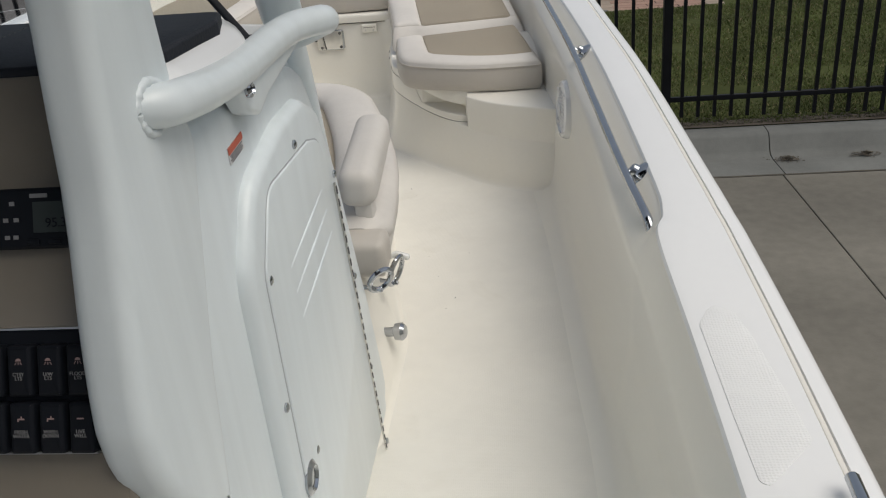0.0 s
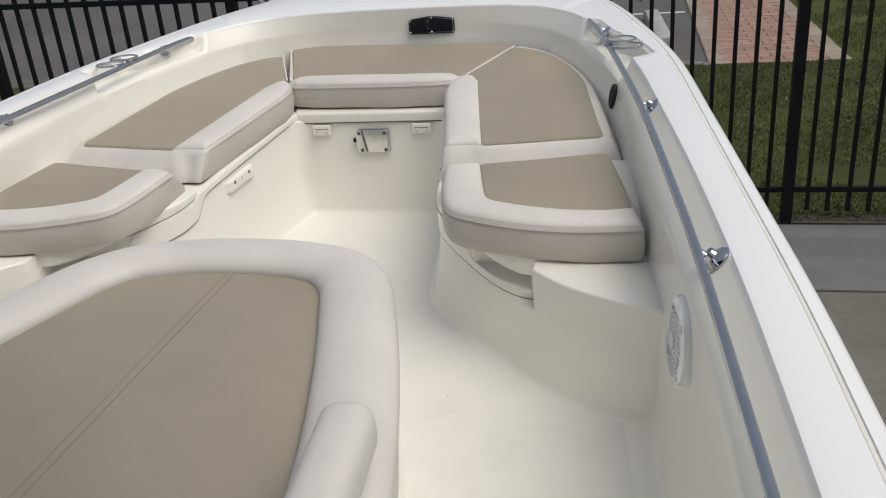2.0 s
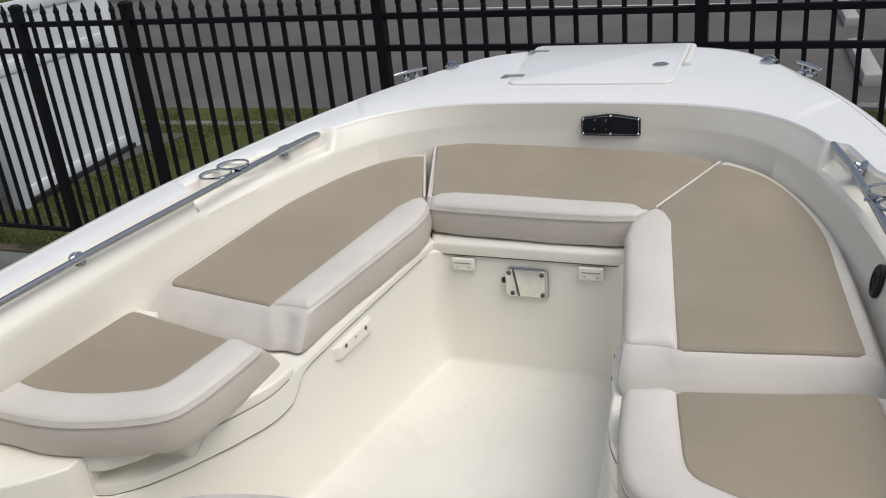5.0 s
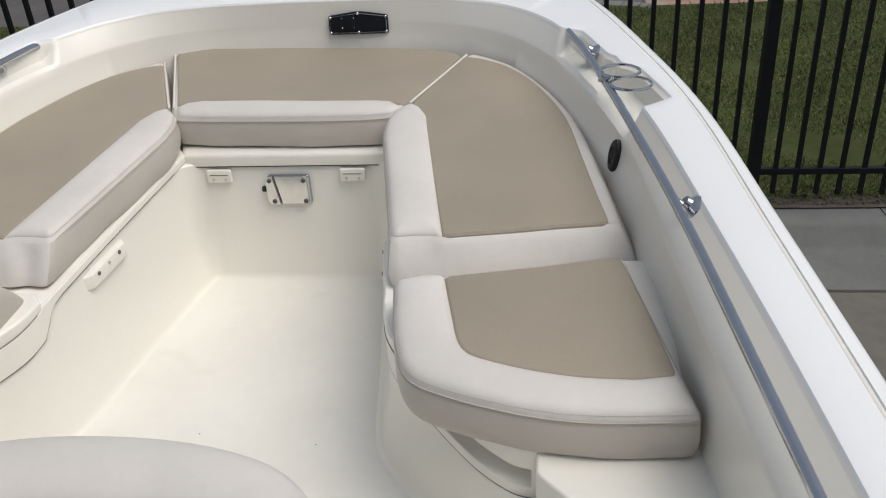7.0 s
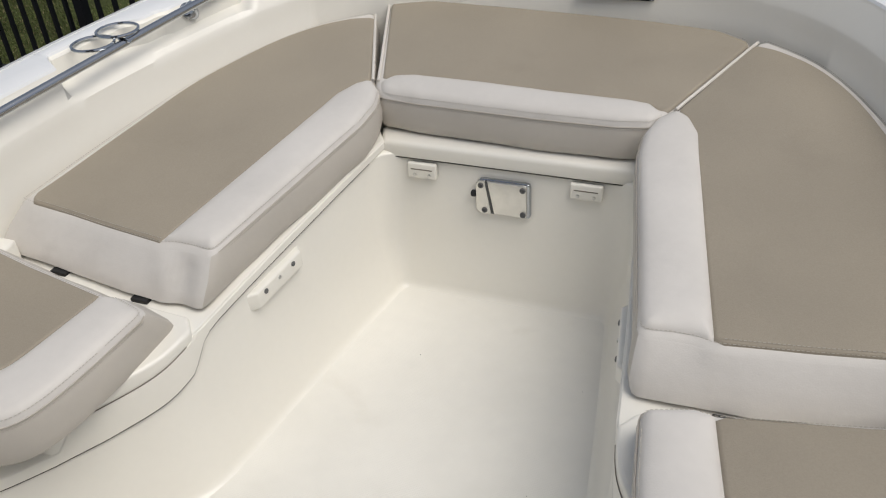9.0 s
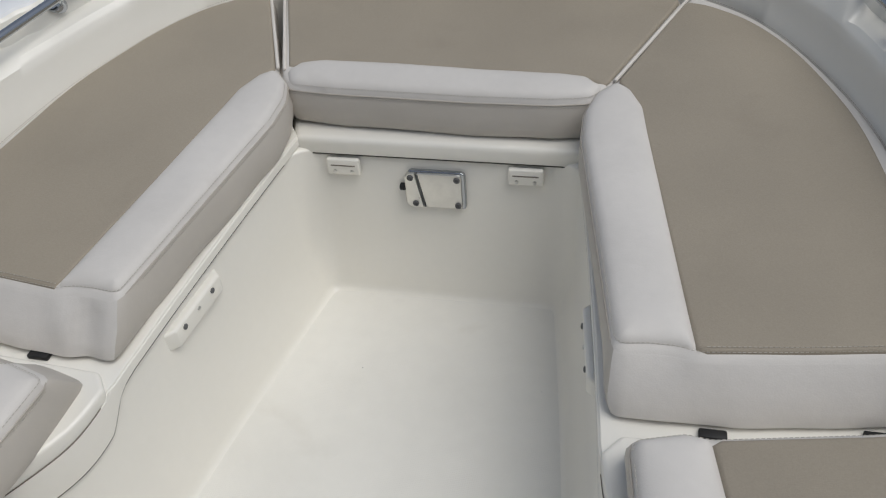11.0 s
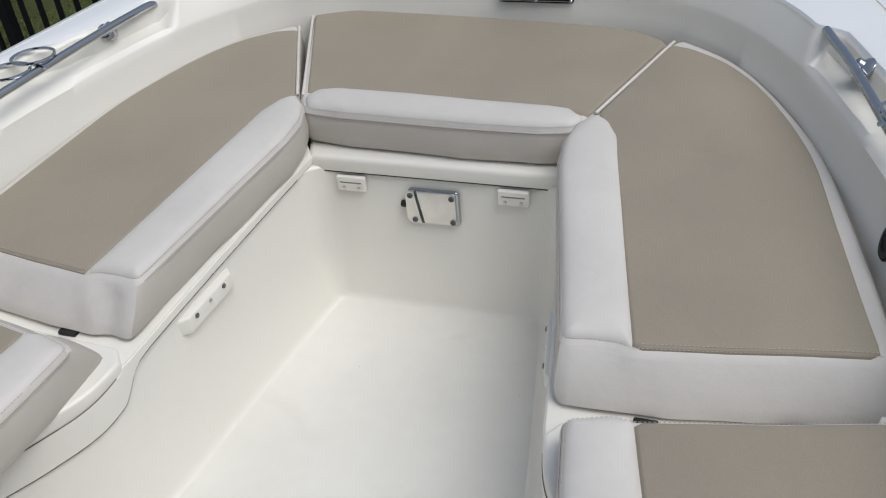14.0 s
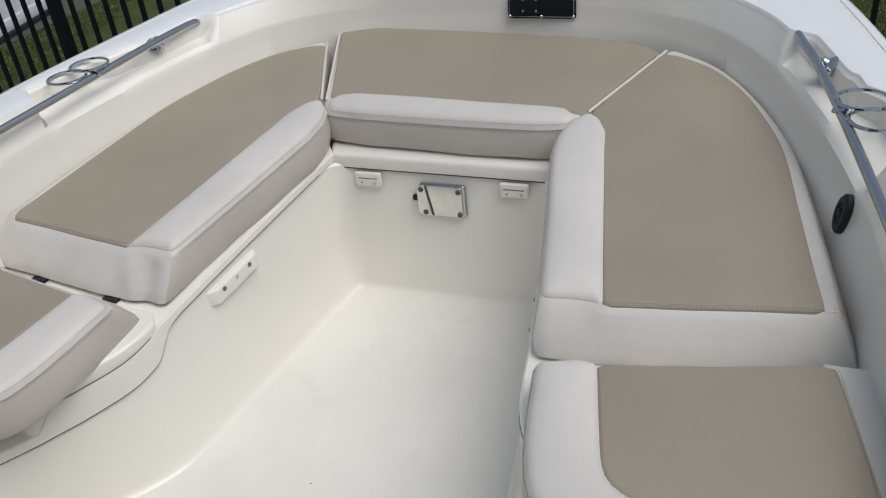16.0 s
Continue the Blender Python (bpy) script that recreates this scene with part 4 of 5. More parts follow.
RIM = [(0.968, 4.046), (0.955, 4.14), (0.921, 4.353), (0.870, 4.60), (0.782, 4.815), (0.680, 4.975), (0.555, 5.072)]
TANLINE = [(0.937, 4.060), (0.919, 4.159), (0.886, 4.369), (0.846, 4.599), (0.764, 4.812), (0.673, 4.950), (0.577, 5.022)]
for s in (1, -1):
    # side cushions: the inlay runs to the aft end and to the joint with the bow cushion
    body = [(0.424, 3.990), (0.48, 3.997), (0.52, 3.997), (0.548, 3.988), (0.62, 3.996), (0.70, 4.007), (0.81, 4.024)] + curve2(RIM) + [(0.532, 5.062), (0.376, 4.690), (0.343, 4.655), (0.326, 4.59), (0.328, 4.51)]
    body = flip(rounded(body, [0.022, 0.05, 0.02, 0.02, 0.1, 0.1, 0.1, 0.02] + [0.0] * (len(body) - 13) + [0.02, 0.02, 0.03, 0.03, 0.03], 5), s)
    line = [(x + (0.0 if s > 0 else 0.012), y) for x, y in curve2(TANLINE)]
    tan = [(0.548, 3.991), (0.70, 4.010), (0.81, 4.027), (0.937, 4.043)] + line[1:] + [(0.524, 5.038), (0.386, 4.697), (0.412, 4.655), (0.438, 4.60), (0.452, 4.51)]
    tan = flip(rounded(tan, [0.006, 0.1, 0.1, 0.008] + [0.0] * (len(tan) - 9) + [0.008, 0.008, 0.04, 0.03, 0.02], 4), s)
    roll = [(0.4255, 3.992), (0.48, 3.999), (0.52, 3.999), (0.553, 3.991), (0.464, 4.515), (0.449, 4.61), (0.420, 4.672), (0.384, 4.700), (0.3445, 4.655), (0.3275, 4.59), (0.3295, 4.51)]
    cushion("off-white vinyl bow seat cushion with tan woven inlay", body, tan, flip(rounded(roll, [0.02, 0.05, 0.02, 0.008, 0.1, 0.05, 0.03, 0.02, 0.02, 0.03, 0.1], 4), s), 0.104, 0.012,
            end=lambda x, y: y < 4.02 + 0.1 * (abs(x) - 0.42) and 0.430 < abs(x) < 0.968, slant=0.62 if s > 0 else 0.72, fold=0.0 if s > 0 else 0.018, flare=0.45, extra=[flip([(0.93, 4.048), (0.81, 4.033), (0.70, 4.016), (0.552, 3.998)], s)],
            pipes=[flip([(0.383, 4.702), (0.531, 5.056)], s)])
    # lower, aft cushions with a curved front
    dy = 0.0 if s > 0 else -0.010
    front = curve2([(0.97, 3.438), (0.871, 3.435), (0.772, 3.445), (0.669, 3.470), (0.600, 3.494), (0.546, 3.519), (0.514, 3.553), (0.491, 3.615), (0.474, 3.70)], 5)
    front = [(x, y + dy) for x, y in front]
    fy = 0.006 if s > 0 else -0.014
    body = [(0.457, 3.822 + fy), (0.535, 3.844 + fy), (0.568, 3.839 + fy), (0.78, 3.878 + fy), (0.925, 3.910 + fy), (0.960, 3.912 + fy), (0.970, 3.858), (1.002, 3.712), (1.062, 3.442 + dy)] + front[1:]
    body = flip(rounded(body, [0.02, 0.03, 0.02, 0.1, 0.1, 0.02, 0.1, 0.1, 0.015] + [0.0] * (len(front) - 1), 4), s)
    inner = curve2([(0.95, 3.529), (0.856, 3.533), (0.796, 3.542), (0.734, 3.556), (0.669, 3.578), (0.632, 3.598), (0.612, 3.632), (0.596, 3.70)], 4)
    tan = flip(rounded([(0.566, 3.834 + fy), (0.78, 3.872 + fy), (0.925, 3.904 + fy), (0.954, 3.906 + fy), (0.966, 3.856), (0.998, 3.712), (1.030, 3.540)] + inner, [0.008, 0.1, 0.1, 0.02, 0.1, 0.1, 0.006] + [0.0] * len(inner), 4), s)
    roll = [(0.4585, 3.821 + fy), (0.535, 3.843 + fy), (0.571, 3.838 + fy)] + [(x + 0.003, y + 0.005) for x, y in inner[::-1]] + [(1.034, 3.548), (1.0605, 3.4435 + dy)] + [(x + 0.001, y + 0.001) for x, y in front[1:]]
    roll = flip(rounded(roll, [0.02, 0.03, 0.012] + [0.0] * len(inner) + [0.008, 0.014] + [0.0] * (len(front) - 1), 4), s)
    cushion("off-white vinyl seat cushion with curved front and tan inlay", body, tan, roll, 0.103, 0.012, nose=0.45 if s > 0 else 0.72)
body = [(-0.338, 4.640), (-0.24, 4.630), (0.08, 4.620), (0.26, 4.622), (0.338, 4.634), (0.368, 4.672), (0.526, 5.058), (0.44, 5.112), (0.25, 5.140), (-0.10, 5.165), (-0.44, 5.180), (-0.530, 5.168), (-0.368, 4.68)]
body = rounded(body, [0.035, 0.1, 0.1, 0.1, 0.035, 0.02, 0.06, 0.1, 0.1, 0.1, 0.1, 0.04, 0.05], 5)
front = [(-0.356, 4.700), (-0.335, 4.715), (-0.28, 4.730), (-0.10, 4.726), (0.10, 4.714), (0.27, 4.708), (0.325, 4.700), (0.364, 4.678)]
tan = front + [(0.517, 5.050), (0.43, 5.105), (0.25, 5.133), (-0.10, 5.157), (-0.43, 5.172), (-0.522, 5.160)]
cushion("off-white vinyl bow seat cushion with wide tan inlay", body, rounded(tan, [0.012, 0.03, 0.05, 0.1, 0.1, 0.1, 0.05, 0.012, 0.03, 0.1, 0.1, 0.1, 0.1, 0.02], 4),
        rounded([(-0.3365, 4.6415), (-0.24, 4.6312), (0.08, 4.6212), (0.26, 4.6232), (0.3365, 4.6355), (0.364, 4.672)] + [(x, y + 0.013) for x, y in front[-2:0:-1]] + [(-0.360, 4.690)], [0.035, 0.1, 0.1, 0.1, 0.035, 0.012, 0.02, 0.05, 0.1, 0.1, 0.05, 0.02, 0.012], 4), 0.100, 0.013,
        pipes=[[(-0.366, 4.70), (-0.523, 5.145)]])


# ---- bow fittings ----
RAIL = [(1.250, 1.822, 0.458), (1.244, 1.845, 0.476), (1.234, 1.91, 0.489), (1.218, 2.06, 0.502), (1.184, 2.5, 0.535), (1.147, 2.94, 0.572), (1.098, 3.4, 0.603), (1.045, 3.84, 0.632), (0.972, 4.3, 0.663)]
RAIL_END = {1: [(0.905, 4.66, 0.689), (0.872, 4.79, 0.697), (0.856, 4.862, 0.700)],
            -1: [(0.912, 4.66, 0.687), (0.876, 4.83, 0.697), (0.866, 4.872, 0.694), (0.866, 4.892, 0.678), (0.872, 4.898, 0.655)]}
for s in (1, -1):
    rail = thing("grab_rail", "polished stainless grab rail on short posts along the gunwale", "rail", "bow rails")
    dy = 0.0 if s > 0 else 0.03
    path = spline([(s * x, y + dy * (y > 2), z) for x, y, z in RAIL] + [(s * x, y, z) for x, y, z in RAIL_END[s]], 7)
    part("rail_tube", tube(path, 0.0104, 16), CHROME, rail)
    for x, y, z, bx in ((1.219, 2.045, 0.501, 1.254), (1.147, 2.937, 0.572, 1.186), (1.045, 3.838, 0.632, 1.084), (0.898, 4.695, 0.691, 0.928)):
        foot = Vector((s * bx, y + dy, zg(y) - 0.022))
        ax = Vector((-s * 0.62, 0, 0.55)).normalized()
        post = part("rail_post", tube([foot, foot.lerp(Vector((s * x, y + dy, z)), 0.5) + Vector((0, 0, -0.004)), (s * x, y + dy, z)], [0.010, 0.008, 0.010], 10), CHROME, rail)
        flange = part("flange", lathe([(0.031, -0.004), (0.032, 0.001), (0.028, 0.007), (0.015, 0.014), (0.012, 0.024)], ax, tuple(foot), 18), CHROME, rail)
        for k in range(3):
            a = k * 2.1 + 0.5
            side = ax.cross(Vector((0, 1, 0))).normalized()
            p = foot + (side * math.cos(a) + Vector((0, 1, 0)) * math.sin(a)) * 0.023 + ax * 0.007
            screw(flange, p, ax, 0.004, STEEL)
    rings = thing("cup_holder", "pair of overlapping chrome wire cup rings beside the rail", "cup holder", "cup rings")
    for cx, cy, dz in ((0.985, 4.475, 0.012), (1.008, 4.405, 0.006)):
        c = [(s * cx + 0.052 * math.cos(a), cy + dy + 0.052 * math.sin(a), zg(cy) + dz) for a in (2 * math.pi * k / 28 for k in range(28))]
        part("wire_ring", tube(c, 0.0042, 8, closed=True), CHROME, rings)
    part("ring_bracket", tube([(s * 0.955, 4.44 + dy, zg(4.44) + 0.008), (s * 0.93, 4.45 + dy, zg(4.44) - 0.002)], 0.005, 8), CHROME, rings)

# black instrument plate on the bow wall
plate = thing("access_plate", "black plastic plate with chrome screws on the bow wall", "plate")
PX, PY, PZ = 0.145, 5.188, 0.652


def on_plate(bm):
    bmesh.ops.transform(bm, matrix=pose(PX, PY, PZ, 84, 0, 0), verts=bm.verts[:])
    return bm


shape = rounded([(-0.105, -0.036), (0.105, -0.036), (0.105, 0.028), (0.0, 0.042), (-0.105, 0.028)], [0.008, 0.008, 0.008, 0.2, 0.008], 5)
part("body", on_plate(slab(shape, -0.004, 0.010, 0.003)), BLACK, plate)
part("rim", on_plate(tube([(p.x, p.y, 0.0105) for p in inset(shape, 0.006)], 0.0014, 6, closed=True)), CHROME, plate, "thin chrome rim line")
part("hinge_block", on_plate(box((-0.035, 0.004, 0.011), (0.055, 0.05, 0.006), 0.002)), BLACK, plate)
for u, v, r in ((-0.098, -0.029, 0.005), (0.098, -0.029, 0.005), (-0.098, 0.022, 0.005), (0.098, 0.022, 0.005), (0.0, 0.034, 0.005), (0.0, -0.029, 0.005), (-0.055, 0.02, 0.004), (-0.055, -0.012, 0.004), (-0.015, 0.02, 0.004), (-0.015, -0.012, 0.004)):
    part("screw", on_plate(lathe([(r, 0.008), (r, 0.0125), (r * 0.6, 0.0145), (r * 0.3, 0.0135)], None, (u, v, 0), 12)), CHROME, plate)

# latch plate and lid brackets on the front of the bow seat
latch = thing("latch_plate", "stainless hinged latch plate with four dark bolts on the seat front", "latch")
FYW = 4.598


def on_front(bm, x, z):
    bmesh.ops.transform(bm, matrix=pose(x, FYW, z, 90, 0, 0), verts=bm.verts[:])
    return bm


part("plate", on_front(slab(rounded([(-0.066, -0.050), (0.068, -0.050), (0.068, 0.050), (-0.066, 0.050)], 0.012), 0, 0.010, 0.003), 0, 0.300), CHROME, latch, "polished backing plate")
part("leaf", on_front(slab(rounded([(-0.026, -0.046), (0.060, -0.046), (0.060, 0.047), (-0.042, 0.047)], [0.002, 0.010, 0.010, 0.002]), 0.009, 0.0145, 0.002), 0, 0.300), STEEL, latch, "satin stainless hinged leaf")
part("leaf", on_front(slab(rounded([(-0.072, -0.036), (-0.060, -0.047), (-0.032, -0.047), (-0.048, 0.047), (-0.060, 0.047), (-0.072, 0.034)], [0.006, 0.006, 0.002, 0.002, 0.006, 0.006]), 0.009, 0.0150, 0.002), 0, 0.300), STEEL, latch, "narrow stainless leaf with a slanted edge")
part("hinge_pin", on_front(tube([(-0.029, -0.046, 0.0115), (-0.045, 0.046, 0.0115)], 0.0022, 8), 0, 0.300), GREY, latch, "dark slanted hinge line")
part("knob", on_front(lathe([(0.004, 0), (0.009, 0.002), (0.009, 0.012), (0.006, 0.014)], (-1, 0, 0), (-0.072, 0.004, 0.008), 12), 0, 0.300), RUBBER, latch, "small black rubber knob")
for u, v in ((-0.058, 0.034), (-0.050, -0.036), (0.050, 0.034), (0.050, -0.036)):
    part("bolt", on_front(lathe([(0.0075, 0.013), (0.0075, 0.0175), (0.0055, 0.019), (0.0045, 0.0165)], None, (u, v, 0), 14), 0, 0.300), GREY, latch)
for x in (-0.217, 0.205):
    br = thing("lid_bracket", "small white plastic bracket with two screws under the lid", "bracket", "lid brackets")
    part("body", on_front(slab(rounded([(-0.039, -0.021), (0.039, -0.021), (0.039, 0.021), (-0.039, 0.021)], 0.005), 0, 0.011, 0.004), x, 0.348), LINER, br)
    part("slot", on_front(box((0, 0.005, 0.0105), (0.058, 0.0026, 0.003)), x, 0.348), SLOT, br, "dark slot line")
    for u in (-0.020, 0.020):
        part("screw", on_front(lathe([(0.0045, 0.010), (0.0045, 0.0135), (0.0025, 0.0145)], None, (u, -0.01, 0), 12), x, 0.348), STEEL, br)

# hand hold strips on the seat base sides
for s in (1, -1):
    grip = thing("hand_hold", "white moulded hand hold strip with dark screws on the seat side", "handle", "hand holds")
    a, b = Vector((s * 0.386, 4.235, 0.313)), Vector((s * 0.414, 4.03, 0.298))
    d = (b - a)
    m = Matrix.Translation((a + b) / 2) @ Matrix(((d.normalized().x, -s * 1.0, 0, 0), (d.normalized().y, -0.14, 0, 0), (d.normalized().z, 0, 1, 0), (0, 0, 0, 1)))
    L = d.length / 2
    bm = slab(rounded([(-L, -0.004), (L + 0.01, -0.004), (L - 0.025, 0.027), (-L + 0.025, 0.027)], 0.008), -0.022, 0.022, 0.007, 0.006)
    bmesh.ops.transform(bm, matrix=m, verts=bm.verts[:])
    part("strip", bm, LINER, grip)
    for k, r in ((0.28, 0.006), (0.52, 0.0045), (0.76, 0.006)):
        p = a.lerp(b, k) + Vector((-s * 0.026, -0.003, 0.008))
        part("screw", lathe([(r, -0.004), (r, 0.003), (r * 0.5, 0.0045)], (-s, -0.1, 0.1), tuple(p), 12), GREY if k != 0.52 else STEEL, grip)

# round speaker and black oval light on the starboard wall
spk = thing("speaker", "round white marine speaker with pierced grille on the wall", "speaker")
c, ax = Vector((1.141, 2.925, 0.377)), Vector((-1, -0.13, 0.06)).normalized()
part("rim", lathe([(0.092, -0.03), (0.094, 0.016), (0.089, 0.030), (0.074, 0.034), (0.07, 0.026)], ax, tuple(c), 36), GEL, spk)
part("grille", lathe([(0.073, 0.016), (0.070, 0.027), (0.052, 0.031), (0.018, 0.034)], ax, tuple(c), 30), WHITE, spk, "pale grey pierced grille")
part("hub", lathe([(0.02, 0.025), (0.02, 0.037), (0.016, 0.039)], ax, tuple(c), 20), WHITE, spk)
side = ax.cross(Vector((0, 0, 1))).normalized()
up = side.cross(ax)
for k in range(4):
    a = math.pi / 4 + k * math.pi / 2
    part("lug", lathe([(0.010, 0.022), (0.010, 0.0335), (0.008, 0.035)], ax, tuple(c + (side * math.cos(a) + up * math.sin(a)) * 0.074), 12), WHITE, spk)
bm = bmesh.new()
for ring_r, n in ((0.028, 12), (0.038, 18), (0.048, 22), (0.057, 28)):
    for k in range(n):
        a = 2 * math.pi * k / n
        p = c + (side * math.cos(a) + up * math.sin(a)) * ring_r + ax * (0.0335 - 0.09 * max(0, ring_r - 0.03))
        lathe([(0.0022, -0.001), (0.0022, 0.0008)], ax, tuple(p), 6, bm)
part("holes", bm, MUTED, spk, "grey grille perforations")["kind"] = "stuff"
lightc = thing("courtesy_light", "small black oval fitting on the starboard inner wall", "light")
c, ax = Vector((0.967, 4.281, 0.536)), Vector((-1, -0.24, 0.17)).normalized()
bm = lathe([(0.03, -0.02), (0.031, 0.008), (0.027, 0.013), (0.018, 0.014), (0.016, 0.010)], None, (0, 0, 0), 24)
bmesh.ops.scale(bm, vec=(0.84, 1.38, 1), verts=bm.verts[:])
side = ax.cross(Vector((0, 0, 1))).normalized()
up = side.cross(ax)
rot = Matrix((side, up, ax)).transposed().to_4x4()
bmesh.ops.transform(bm, matrix=Matrix.Translation(c) @ rot, verts=bm.verts[:])
part("bezel", bm, RUBBER, lightc)
part("lens", lathe([(0.012, 0.008), (0.012, 0.0125), (0.008, 0.014)], ax, tuple(c), 14), BLACK, lightc)

# foredeck: anchor hatch, cleats, lights
hatch = thing("deck_hatch", "white gelcoat anchor locker hatch on the foredeck", "hatch")
hp = rounded([(-0.30, 5.375), (0.33, 5.375), (0.325, 5.93), (-0.325, 5.945)], [0.05, 0.05, 0.02, 0.02], 5)
part("surround", slab(inset(hp, -0.022), lambda x, y: zg(y) - 0.01, lambda x, y: zg(y) + 0.0135, 0.008), GEL, hatch)
part("gasket", slab(inset(hp, -0.0055), lambda x, y: zg(y) + 0.004, lambda x, y: zg(y) + 0.0142, 0), SEAL, hatch, "beige seal round the lid")
part("lid", slab(hp, lambda x, y: zg(y) + 0.006, lambda x, y: zg(y) + 0.0185, 0.006), GEL, hatch)
for y in (5.475, 5.84):
    part("hinge", box((-0.30, y, zg(y) + 0.0205), (0.085, 0.022, 0.008), 0.003), STEEL, hatch, "stainless strap hinge")
    part("hinge", box((-0.335, y, zg(y) + 0.0175), (0.03, 0.05, 0.006), 0.002), STEEL, hatch)
part("slam_latch", lathe([(0.03, 0.015), (0.031, 0.0205), (0.024, 0.0235), (0.02, 0.0205), (0.008, 0.0205)], None, (0.25, 5.61, zg(5.61)), 22), CHROME, hatch, "chrome ring latch")
part("pull_notch", lathe([(0.02, 0.012), (0.018, 0.0165)], None, (0.345, 5.62, zg(5.62)), 16), MUTED, hatch)
for s in (1, -1):
    nav = thing("nav_light", "small chrome pop-up fitting on the foredeck edge", "fitting", "foredeck fittings")
    part("base", lathe([(0.032, -0.01), (0.032, 0.006), (0.024, 0.011), (0.012, 0.013)], None, (s * 0.64, 5.66, zg(5.66) + 0.008), 20), CHROME, nav)
    part("loop", tube([(s * 0.64 + 0.018 * math.cos(a), 5.66, zg(5.66) + 0.018 + 0.012 * math.sin(a)) for a in (math.pi * k / 10 for k in range(11))], 0.006, 8), CHROME, nav)
    cl = thing("cleat", "polished stainless mooring cleat on the foredeck", "cleat", "mooring cleats")
    m = Matrix.Translation((s * 0.775, 5.52, zg(5.52) + 0.006)) @ Matrix.Rotation(-s * -0.52, 4, "Z")
    bm = tube([(0, -0.085, 0.024), (0, -0.06, 0.026), (0, 0, 0.027), (0, 0.06, 0.026), (0, 0.085, 0.024)], [0.005, 0.007, 0.008, 0.007, 0.005], 10)
    bmesh.ops.transform(bm, matrix=m, verts=bm.verts[:])
    part("horn", bm, CHROME, cl)
    for y in (-0.028, 0.028):
        bm = lathe([(0.018, -0.006), (0.018, 0.002), (0.009, 0.008), (0.008, 0.022)], None, (0, y, 0), 14)
        bmesh.ops.transform(bm, matrix=m, verts=bm.verts[:])
        part("foot", bm, CHROME, cl)

# non-skid pad and aft cleat on the starboard gunwale
pad = [(1.273, 1.43), (1.300, 1.485), (1.333, 1.46), (1.347, 1.39), (1.363, 1.255), (1.370, 1.165), (1.298, 1.086), (1.287, 1.094), (1.281, 1.211)]
part("nonskid_pad", slab(rounded(pad, [0.02, 0.03, 0.03, 0.05, 0.1, 0.02, 0.01, 0.01, 0.1], 4), lambda x, y: zg(y) - 0.003, lambda x, y: zg(y) + 0.0063, 0.0004), PAD, boat, "white diamond non-skid gunwale pad")
cl = thing("cleat", "polished stainless cleat on the starboard gunwale", "cleat", "mooring cleats")
part("horn", tube([(1.387, 1.075, zg(1.07) + 0.03), (1.385, 1.0, zg(0.98) + 0.034), (1.38, 0.87, zg(0.87) + 0.03)], 0.009, 10), CHROME, cl)
for y in (1.01, 0.94):
    part("foot", lathe([(0.018, -0.004), (0.011, 0.01), (0.009, 0.03)], None, (1.384, y, zg(y) + 0.004), 14), CHROME, cl)

# ---- forward seat in front of the console ----
lounge = thing("bench", "off-white vinyl bench with tan panel in front of the console", "bench")
sb = [(0.62, 1.75), (0.62, 2.15), (0.54, 2.5), (0.50, 2.78), (0.40, 3.12), (0.25, 3.22), (-0.25, 3.22), (-0.40, 3.12), (-0.50, 2.75), (-0.50, 1.75)]
moulded("seat_base", rounded(sb, [0.02, 0.2, 0.3, 0.1, 0.1, 0.1, 0.1, 0.1, 0.1, 0.02], 4), lambda x, y: 0.285, lounge, CREAM, 0.02, label="cream moulded seat base")
lo = [(0.67, 1.98), (0.645, 2.4), (0.60, 2.62), (0.535, 2.84), (0.475, 3.03), (0.415, 3.18), (0.325, 3.28), (0.2, 3.35), (0.0, 3.385)]
lo = curve2(lo + [(-x, y) for x, y in lo[-2::-1]], 5)
part("pad", slab(lo, 0.285, 0.372, 0.03, 0.015), VINYL, lounge, "off-white vinyl seat pad")
tn = rounded([(0.575, 1.985), (0.44, 2.76), (0.325, 3.225), (-0.325, 3.225), (-0.44, 2.76), (-0.575, 1.985)], [0.01, 0.3, 0.09, 0.09, 0.3, 0.01], 8)
part("inlay", slab(tn, 0.36, lambda x, y: 0.376 - 0.01 * max(0, (y - 2.9)), 0.004, steps=2), TAN, lounge, "tan woven vinyl seat panel")
mid = [(0.60, 2.05, 0.372), (0.565, 2.4, 0.372), (0.49, 2.74, 0.370), (0.405, 3.03, 0.368), (0.36, 3.15, 0.367), (0.285, 3.235, 0.366), (0.15, 3.28, 0.366), (0, 3.292, 0.366)]
mid = spline(mid + [(-x, y, z) for x, y, z in mid[-2::-1]], 7)
part("bolster", tube([(p.x, p.y, p.z + 0.008) for p in mid], 0.088, 20, flat=0.52), VINYL, lounge, "padded raised rim")
part("seam", tube([(p.x * 1.115, p.y + 0.085 * max(0, (p.y - 2.2)), 0.350) for p in mid], 0.002, 5), PIPING, lounge)
for sx, sr in ((0.022, 0.0012), (0.0, 0.0007)):
    part("seam", tube([(sx, 1.99, 0.3767), (sx, 2.9, 0.3767), (sx, 3.22, 0.3738)], sr * 0.55, 6), SEAM, lounge, "brown stitched panel seam")
arm = thing("armrest", "off-white vinyl padded armrest beside the forward seat", "armrest")
bm = box((0, 0, 0), (0.090, 0.41, 0.095), 0.034, seg=5)
bmesh.ops.transform(bm, matrix=pose(0.608, 2.218, 0.501, 3, 0, 3), verts=bm.verts[:])
part("pad", bm, VINYL, arm)
part("bracket", box((0.625, 2.06, 0.425), (0.045, 0.05, 0.07), 0.012), VINYL, arm, "short stem under the pad")
box_ = thing("side_pad", "beige padded block on the side of the forward seat", "pad")
